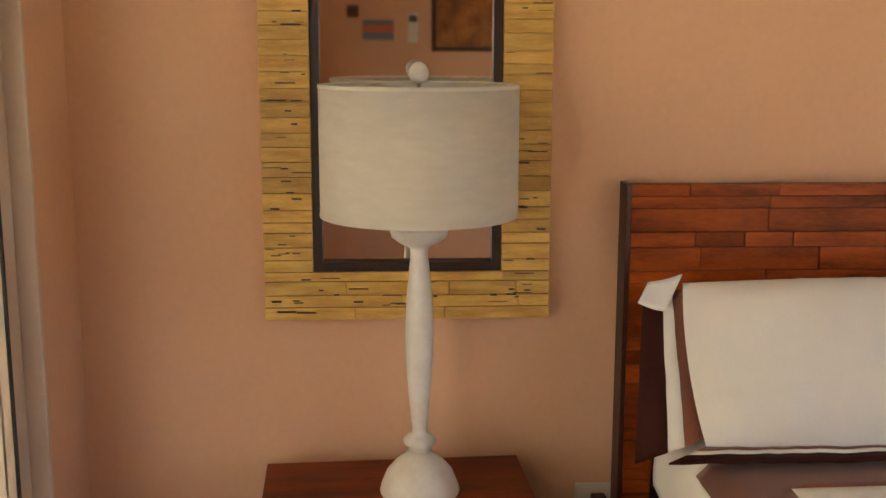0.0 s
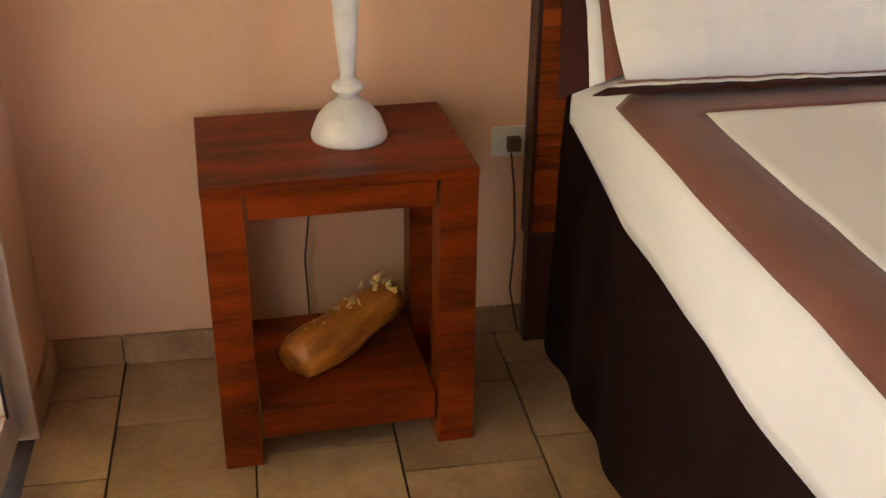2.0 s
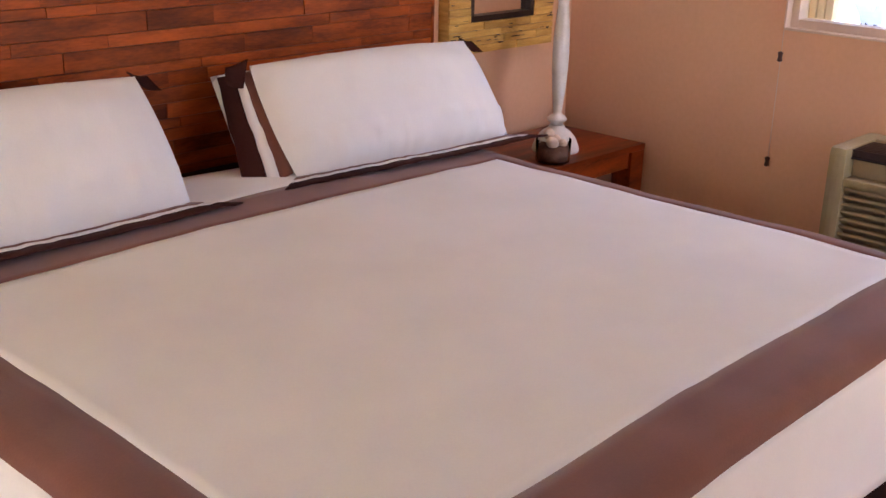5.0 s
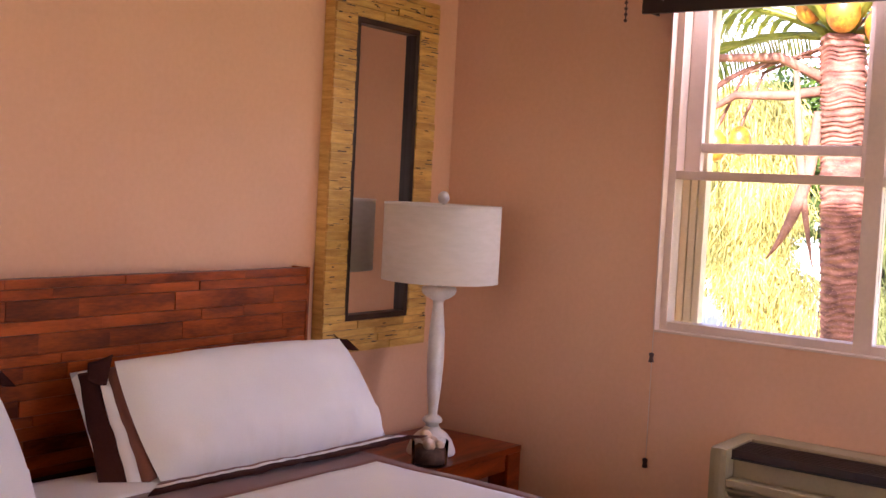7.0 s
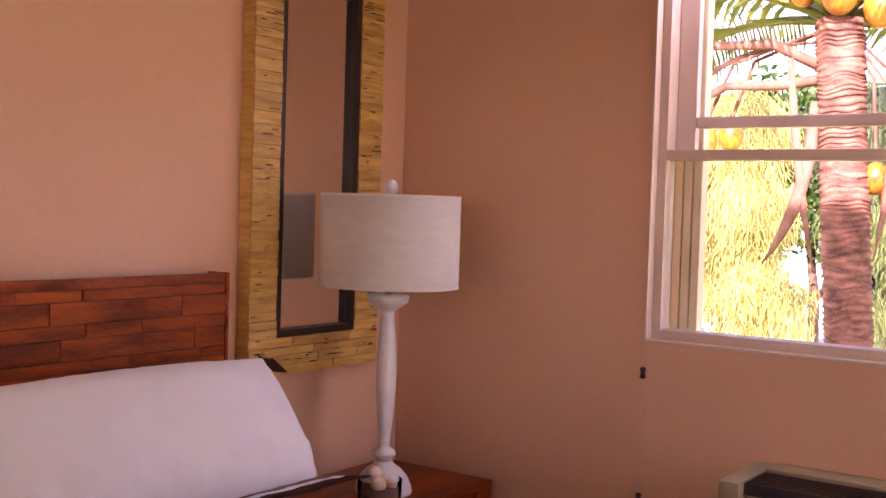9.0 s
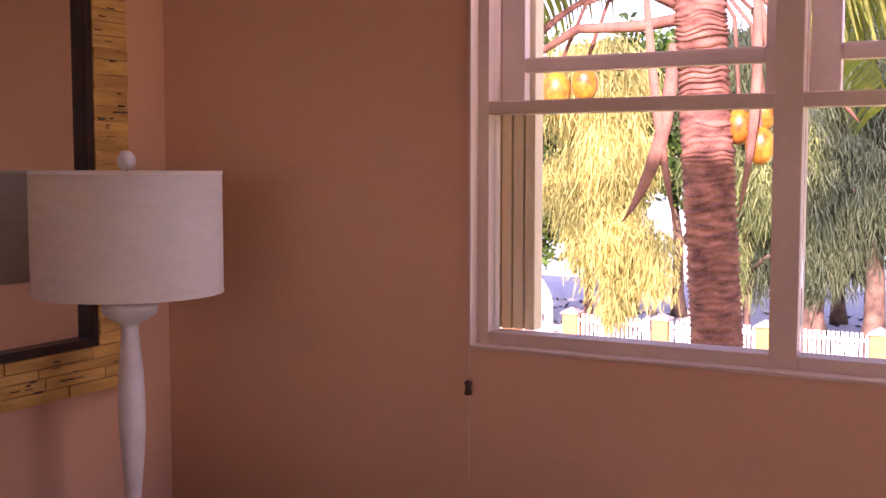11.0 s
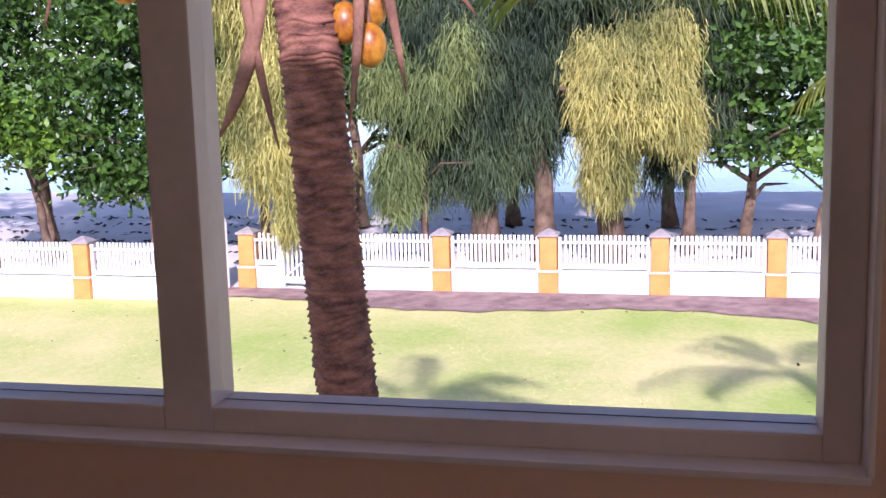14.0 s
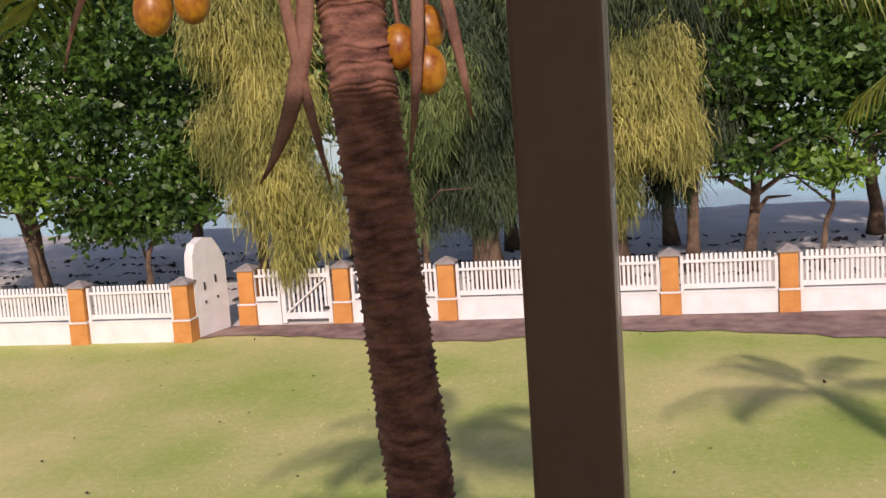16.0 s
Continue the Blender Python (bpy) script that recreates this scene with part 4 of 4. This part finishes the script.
def casuarina(base, lean, height, r0, blobs, count, seed, label, needle=None):
    ob = thing("casuarina_tree", label, "tree", "casuarina trees")
    trunk_with_limbs(ob, base, lean, height, r0, seed, 8, 1.6)
    r = np.random.default_rng(seed)
    V2, F2, tot = [], [], sum(b[3] * b[4] * b[5] for b in blobs)
    for bx, by, bz, sx, sy, sz in blobs:
        m_ = max(5, int(count / 60 * sx * sy * sz / tot))
        d_ = r.normal(size=(m_, 3))
        d_ /= np.linalg.norm(d_, axis=1)[:, None]
        c = np.array([bx, by, bz]) + d_ * (r.random(m_) ** 0.5)[:, None] * np.array([sx, sy, sz])
        for cc in c:
            p = cc + r.normal(size=(60, 3)) * np.array([0.18, 0.18, 0.20])
            out = (cc - np.array([bx, by, bz + sz]))
            out = out / (np.linalg.norm(out) + 1e-6) * 0.45
            ln = (0.08 + 0.16 * r.random(60))[:, None]
            tip = p + (np.array([0, 0, -1.0]) + out + r.normal(size=(60, 3)) * 0.55) * ln
            side = r.normal(size=(60, 3))
            side[:, 2] = 0
            side = side / np.linalg.norm(side, axis=1)[:, None] * 0.012
            k0 = len(V2) * 4 * 60
            V2.append(np.stack([p - side, p + side, tip + side * 0.5, tip - side * 0.5], 1).reshape(-1, 3))
            F2.append(np.arange(240).reshape(-1, 4) + k0)
    cr = raw_mesh("crown", np.concatenate(V2), np.concatenate(F2), needle or M_NEEDLE, ob)
    cr["kind"] = "stuff"
    return ob


broadleaf((27.6, 14.1, GZ), (0.6, 1.0), 4.0, 0.24, [(27, 14.6, 0.9, 2.2, 2.6, 1.7), (27, 12.3, 0.4, 2.0, 2.0, 1.6), (27.5, 15.5, 3.2, 2.4, 3.2, 1.8), (27.5, 11.6, 2.6, 2.2, 2.2, 1.8), (28, 13, 5.0, 2.4, 3.5, 1.6)], 26000, 0.19, 21, "spreading green broad-leaved tree behind the garden fence")
broadleaf((27.2, 11.0, GZ), (0.2, -0.3), 2.2, 0.10, [(27.2, 11.2, -0.8, 1.1, 1.5, 0.75), (27.4, 9.9, -0.5, 1.0, 1.2, 0.8), (27.2, 12.2, -1.0, 0.9, 0.8, 0.6), (28, 9.4, 0.6, 1.4, 1.4, 1.0)], 8200, 0.2, 31, "dark rounded seagrape bush behind the fence")
broadleaf((29.5, 19.5, GZ), (0.2, 0.6), 5.0, 0.28, [(29.5, 19, 2, 2.5, 3, 3), (30, 24, 2.5, 3, 3.5, 3)], 7000, 0.2, 41, "green broad-leaved tree at the end of the fence")
broadleaf((29.5, -3.35, GZ), (0.3, -0.5), 3.0, 0.17, [(29.3, -3.5, -0.35, 1.3, 1.8, 0.6), (29.5, -4.4, 0.0, 1.6, 2.4, 0.75), (29.5, -3.6, 1.6, 1.8, 2.2, 1.3), (29.6, -5.8, 1.6, 1.8, 2.2, 1.6), (30, -4.5, 3.6, 2.2, 3.2, 1.6), (29.6, -7.4, 0.3, 1.6, 1.6, 1.1)], 19000, 0.2, 51, "dark green sea-almond tree with a leaning trunk")
broadleaf((33.5, -9.5, GZ), (0.3, -0.5), 4.0, 0.22, [(33, -9.5, 1.4, 2.2, 3.0, 2.2), (33, -14, 1.8, 2.2, 3.5, 2.6)], 6000, 0.2, 61, "dark green tree further along the beach")
casuarina((28.2, 2.7, GZ), (-0.4, 0.5), 6.2, 0.36, [(27.8, 3.9, 0.0, 1.1, 1.0, 1.6), (27.6, 3.3, 2.0, 1.2, 1.5, 1.7), (28, 4.6, 3.4, 1.4, 1.5, 1.4), (27.8, 2.7, -0.4, 0.8, 0.8, 1.2), (28.2, 2.6, 1.2, 1.0, 1.0, 1.8)], 90000, 71, "dark feathery drooping casuarina with a thick trunk")
casuarina((27.1, 4.0, GZ), (-0.2, 0.2), 4.6, 0.10, [(26.6, 4.5, -0.9, 0.45, 0.40, 0.9), (26.6, 3.7, 0.9, 0.55, 0.5, 0.8), (26.6, 4.7, 1.3, 0.5, 0.5, 0.8), (26.7, 3.0, 1.8, 0.4, 0.4, 0.7)], 26000, 73, "casuarina sprays before the dark tree, sunlight put into their green", M_NEEDLE_MID)
casuarina((28.2, 1.35, GZ), (0.3, 0.5), 6.6, 0.26, [(28.4, 1.6, 1.2, 1.0, 1.0, 2.0), (28.4, 0.9, 3.8, 1.6, 1.8, 1.6), (28.6, 1.9, -0.4, 0.7, 0.7, 1.2), (28.8, 0.6, 1.8, 0.9, 0.8, 1.4)], 70000, 81, "tall dark casuarina beside the beach")
casuarina((28.2, -0.2, GZ), (-0.5, -0.2), 4.6, 0.36, [(27.0, -0.35, 0.9, 0.8, 0.75, 1.0), (27.2, -0.2, -0.6, 0.5, 0.5, 0.95), (27.2, -1.2, 0.8, 0.8, 0.75, 0.9), (27.4, -1.55, 1.9, 0.5, 0.45, 0.7), (27.3, 0.15, 1.6, 0.4, 0.4, 0.5), (27.3, -0.85, 1.9, 0.4, 0.45, 0.5), (27.1, -1.85, 0.2, 0.3, 0.3, 0.6)], 64000, 91, "casuarina with drooping needles, sunlight put into their yellow-green", M_NEEDLE_SUN)
casuarina((29.4, -2.0, GZ), (-0.2, -0.2), 6.0, 0.16, [(29.2, -2.4, 1.2, 0.9, 0.8, 1.7), (29.2, -1.7, 3.4, 1.4, 1.5, 1.5), (29.0, -1.5, -0.6, 0.6, 0.6, 0.9)], 42000, 93, "slim grey-green casuarina behind the sunlit one")
casuarina((25.6, 7.4, GZ), (-0.7, -0.2), 5.4, 0.13, [(24.5, 6.6, 0.0, 0.7, 0.9, 1.0), (24.4, 6.2, -1.4, 0.4, 0.45, 0.8), (24.4, 5.5, -0.6, 0.45, 0.45, 0.9), (24.6, 7.5, 1.0, 0.7, 0.6, 0.7), (24.6, 6.4, 1.6, 0.8, 0.9, 1.0), (25, 7.0, 3.2, 1.2, 1.3, 1.0)], 60000, 95, "casuarina bough drooping over the garden gate, sunlight in its needle colour", M_NEEDLE_SUN)
# dense shaded trees further back along the shore
for bx, by, sd3 in ((33.5, 7.5, 101), (34.0, 3.0, 103), (34.0, -1.5, 105), (33.5, 12.5, 107), (34.5, -7.0, 109)):
    broadleaf((bx, by, GZ), (0.3, 0.4), 5.0, 0.2, [(bx, by, 1.8, 1.6, 2.6, 1.6), (bx, by + 1.2, 4.0, 1.8, 2.8, 1.8), (bx - 0.3, by - 1.4, 0.6, 1.2, 1.5, 1.2)], 7500, 0.26, sd3, "dark shaded tree further back along the shore")
broadleaf((26.6, 13.6, GZ), (0.2, 0.6), 3.2, 0.12, [(25.6, 14.2, 0.6, 0.8, 1.3, 0.7), (25.6, 12.9, 0.0, 0.6, 0.7, 0.4), (25.8, 15.4, 0.1, 0.6, 0.8, 0.5)], 2600, 0.17, 23, "bright leaves on the tree by the fence, sunlight put into their colour", M_LEAF_LIT)
broadleaf((28.9, -4.9, GZ), (0.2, -0.6), 2.6, 0.08, [(28.3, -5.2, -0.7, 0.5, 0.7, 0.3), (28.3, -4.6, -0.4, 0.4, 0.4, 0.2)], 700, 0.18, 53, "bright low leaves of the sea-almond tree, sunlight put into their colour", M_LEAF_LIT)

# ---- near coconut palm ----
palm = thing("coconut_palm", "coconut palm with ringed trunk, yellow nuts and hanging dry sheaths", "palm tree")
PXT = 7.2


def palm_axis(z):
    # y of the trunk's middle line at height z
    return -0.432 + 0.070 * (z - 0.65)


rg = random.Random(12)
bm = bmesh.new()
pts, rad = [], []
z = GZ - 0.03
ri = 0
while z < 2.55:
    rr = 0.134 + 0.012 * max(0, (1.0 - z) / 4) + 0.05 * max(0.0, (-2.5 - z) / 0.5)
    st = rg.uniform(0.016, 0.05)
    for dz, k in ((0, 1.055), (st * 0.25, 0.985), (st * 0.85, 0.96)):
        pts.append((PXT + 0.004 * noise.noise((z * 3, 0, 1)), palm_axis(z + dz) + 0.004 * noise.noise((0, z * 3, 5)), z + dz + 0.0))
        rad.append(rr * (k + 0.012 * rg.uniform(-1, 1)))
    z += st
tube(bm, pts, rad, 28)
for v in bm.verts:
    v.co.z += 0.035 * noise.noise((v.co.x * 9, v.co.y * 9, v.co.z * 5))
    v.co.y += 0.006 * noise.noise((v.co.x * 30, v.co.y * 30, v.co.z * 30))
part("trunk", bm, M_PALM, palm, "brown ringed trunk", True)
crown_at = Vector((PXT, palm_axis(2.55), 2.55))


def frond(parent, root, ang, up, length, droop, seed, nleaf=60, leaf_len=0.5, hang=0.33):
    r = random.Random(seed)
    d0 = Vector((math.cos(ang), math.sin(ang), 0))
    pts_ = []
    for i in range(13):
        t = i / 12
        pts_.append(root + d0 * (length * (t - 0.18 * t * t)) + Vector((0, 0, length * (up * t - droop * t * t))))
    bm_ = bmesh.new()
    tube(bm_, pts_, [0.028 * (1 - 0.85 * i / 12) + 0.003 for i in range(13)], 6)
    rb_ = part("rachis", bm_, M_FROND, parent, "", True)
    VV, FF = [], []
    for k in range(nleaf):
        t = 0.12 + 0.88 * k / nleaf
        f_ = t * 12
        i = min(int(f_), 11)
        p = pts_[i].lerp(pts_[i + 1], f_ - i)
        tan = (pts_[i + 1] - pts_[i]).normalized()
        sd_ = tan.cross(Vector((0, 0, 1))).normalized()
        for s in (-1, 1):
            L_ = leaf_len * (0.55 + 0.6 * math.sin(math.pi * min(1, t * 0.85 + 0.1))) * r.uniform(0.85, 1.1)
            dr = (sd_ * s + tan * 0.55 + Vector((0, 0, r.uniform(-0.25, 0.1)))).normalized()
            mid = p + dr * L_ * 0.5 + Vector((0, 0, -0.2 * hang * L_))
            end = p + dr * L_ * 0.92 + Vector((0, 0, -hang * L_))
            wv = tan * 0.013 + Vector((0, 0, 0.006 * s))
            b0 = len(VV)
            VV += [p - wv * 0.6, p + wv * 0.6, mid + wv, mid - wv, end]
            FF += [(b0, b0 + 1, b0 + 2, b0 + 3), (b0 + 3, b0 + 2, b0 + 4)]
    raw_mesh("leaflets", VV, FF, M_FROND, rb_)


for k, (a, up, ln, dr) in enumerate(((-1.25, 0.55, 2.3, 0.62), (-0.75, 0.75, 2.6, 0.75), (0.2, 0.9, 2.6, 0.75), (0.95, 0.7, 2.5, 0.75), (1.7, 0.55, 2.5, 0.75), (2.6, 0.8, 2.3, 0.7), (-2.3, 0.85, 2.2, 0.7), (1.3, 0.25, 2.1, 0.55), (-0.35, 0.35, 2.6, 0.62))):
    frond(palm, crown_at, a, up, ln, dr, k)
frond(palm, crown_at, -1.50, -0.02, 2.7, 0.20, 40, 80, 0.55, 0.85)
frond(palm, crown_at, -1.15, 0.05, 2.9, 0.22, 41, 80, 0.55, 0.8)
NUTS = (
    (0.02, -0.27, 1.57, 0.088), (0.05, -0.16, 1.67, 0.085), (0.12, -0.27, 1.74, 0.083), (-0.10, 0.79, 1.88, 0.092), (0.02, 0.67, 1.92, 0.088),
    (-0.16, -0.05, 2.70, 0.12), (-0.05, -0.24, 2.62, 0.11), (-0.12, 0.16, 2.76, 0.11))
for k, (dx, dy, z, r) in enumerate(NUTS):
    bm = bmesh.new()
    bmesh.ops.create_uvsphere(bm, u_segments=18, v_segments=12, radius=r, matrix=Matrix.Translation((PXT + dx, palm_axis(z) + dy, z)) @ Matrix.Diagonal((0.86, 0.86, 1.12, 1)))
    nut = part("coconut", bm, M_COCO, palm, "yellow-orange coconut", True)
    bm = bmesh.new()
    tube(bm, [(PXT + dx, palm_axis(z) + dy, z + r * 1.05), (PXT + dx * 0.8, palm_axis(z) + dy * 0.8, (z + 2.6) / 2 + 0.1), tuple(crown_at)], 0.011, 6)
    part("nut_stalk", bm, M_FIBRE, nut)


def strap(p0, p1, p2, w0, seed):
    def fn(u, v):
        a, b, c = Vector(p0), Vector(p1), Vector(p2)
        q = a * (1 - u) ** 2 + b * 2 * u * (1 - u) + c * u * u
        wd = w0 * (0.55 + 0.9 * math.sin(math.pi * min(1, 0.15 + 0.8 * u))) * (1 - u ** 6)
        s = 2 * v - 1
        return q + Vector((0.25 * wd * s * s, s * wd, 0.006 * math.sin(u * 9 + seed)))
    return soft_sheet("dry_sheath", fn, 18, 4, M_FIBRE, palm, 0.008, "hanging dry brown sheath")


strap((PXT - 0.10, -0.06, 2.35), (PXT - 0.14, -0.14, 1.60), (PXT - 0.05, -0.228, 1.13), 0.016, 1)
strap((PXT - 0.06, -0.20, 2.10), (PXT - 0.16, -0.20, 1.45), (PXT - 0.05, 0.075, 1.17), 0.027, 2)
strap((PXT - 0.06, -0.62, 2.40), (PXT - 0.16, -0.69, 1.75), (PXT - 0.05, -0.55, 1.21), 0.016, 3)
strap((PXT - 0.04, -0.60, 2.40), (PXT - 0.16, -0.78, 1.85), (PXT - 0.05, -0.815, 1.36), 0.017, 4)
strap((PXT, -0.60, 2.40), (PXT - 0.10, -0.92, 1.95), (PXT - 0.05, -1.125, 1.675), 0.019, 5)
strap((PXT, -0.20, 2.45), (PXT - 0.15, 0.62, 2.45), (PXT - 0.05, 0.885, 1.67), 0.019, 6)
# woody flower stalks arching out under the crown
for ya, za, yb2, zb in ((0.42, 2.44, 0.95, 2.30), (0.30, 2.20, 0.75, 1.95)):
    bm = bmesh.new()
    tube(bm, [(PXT, palm_axis(2.2), 2.25), (PXT - 0.1, (ya + palm_axis(2.2)) / 2, za), (PXT - 0.16, ya, za), (PXT - 0.2, yb2, zb)], [0.035, 0.032, 0.026, 0.012], 8)
    part("flower_stalk", bm, M_FIBRE, palm, "woody brown flower stalk", True)

# second palm off to the side, whose frond tips reach into view
p2 = thing("coconut_palm", "coconut palm standing close to the house corner", "palm tree")
bm = bmesh.new()
tube(bm, [(11.0, -5.65 + 0.05 * i, GZ + 0.535 * i) for i in range(10)], [0.15 - 0.005 * i for i in range(10)], 16)
part("trunk", bm, M_PALM, p2, "", True)
r2 = Vector((11.0, -5.2, GZ + 4.81))
for k, (a, up, ln, dr) in enumerate(((1.60, 0.27, 2.95, 0.46), (0.9, 0.62, 2.5, 0.62), (0.6, 0.8, 2.4, 0.7), (2.4, 0.75, 2.3, 0.7), (-0.4, 0.7, 2.4, 0.7), (-1.6, 0.6, 2.4, 0.7), (3.4, 0.7, 2.2, 0.7))):
    frond(p2, r2, a, up, ln, dr, 20 + k)

# ---- floor tiles, last ----
offs = (0.145, 0.27, 0.42, 0.22)
t_me = {}
nx = 0
x = -0.244 - TILE
while x < XE:
    xa, xb = max(x, XW - 0.0), min(x + TILE, XE)
    y = -offs[nx % 4] + TILE
    while y > YS:
        ya, yb2 = min(y, -0.0), max(y - TILE, YS)
        if ya - yb2 > 0.02 and xb - xa > 0.02:
            key = (round(xb - xa, 3), round(ya - yb2, 3))
            if key not in t_me:
                t_me[key] = mesh_of("tile", boxm(0.0025, -key[1] + 0.0025, -0.012, key[0] - 0.0025, -0.0025, -0.0015, bevel=0.0015), M_TILE)
            piece("tile", t_me[key], floor, pose(xa, ya, random.uniform(-0.0004, 0.0004)))
        y -= TILE
    x += TILE
    nx += 1
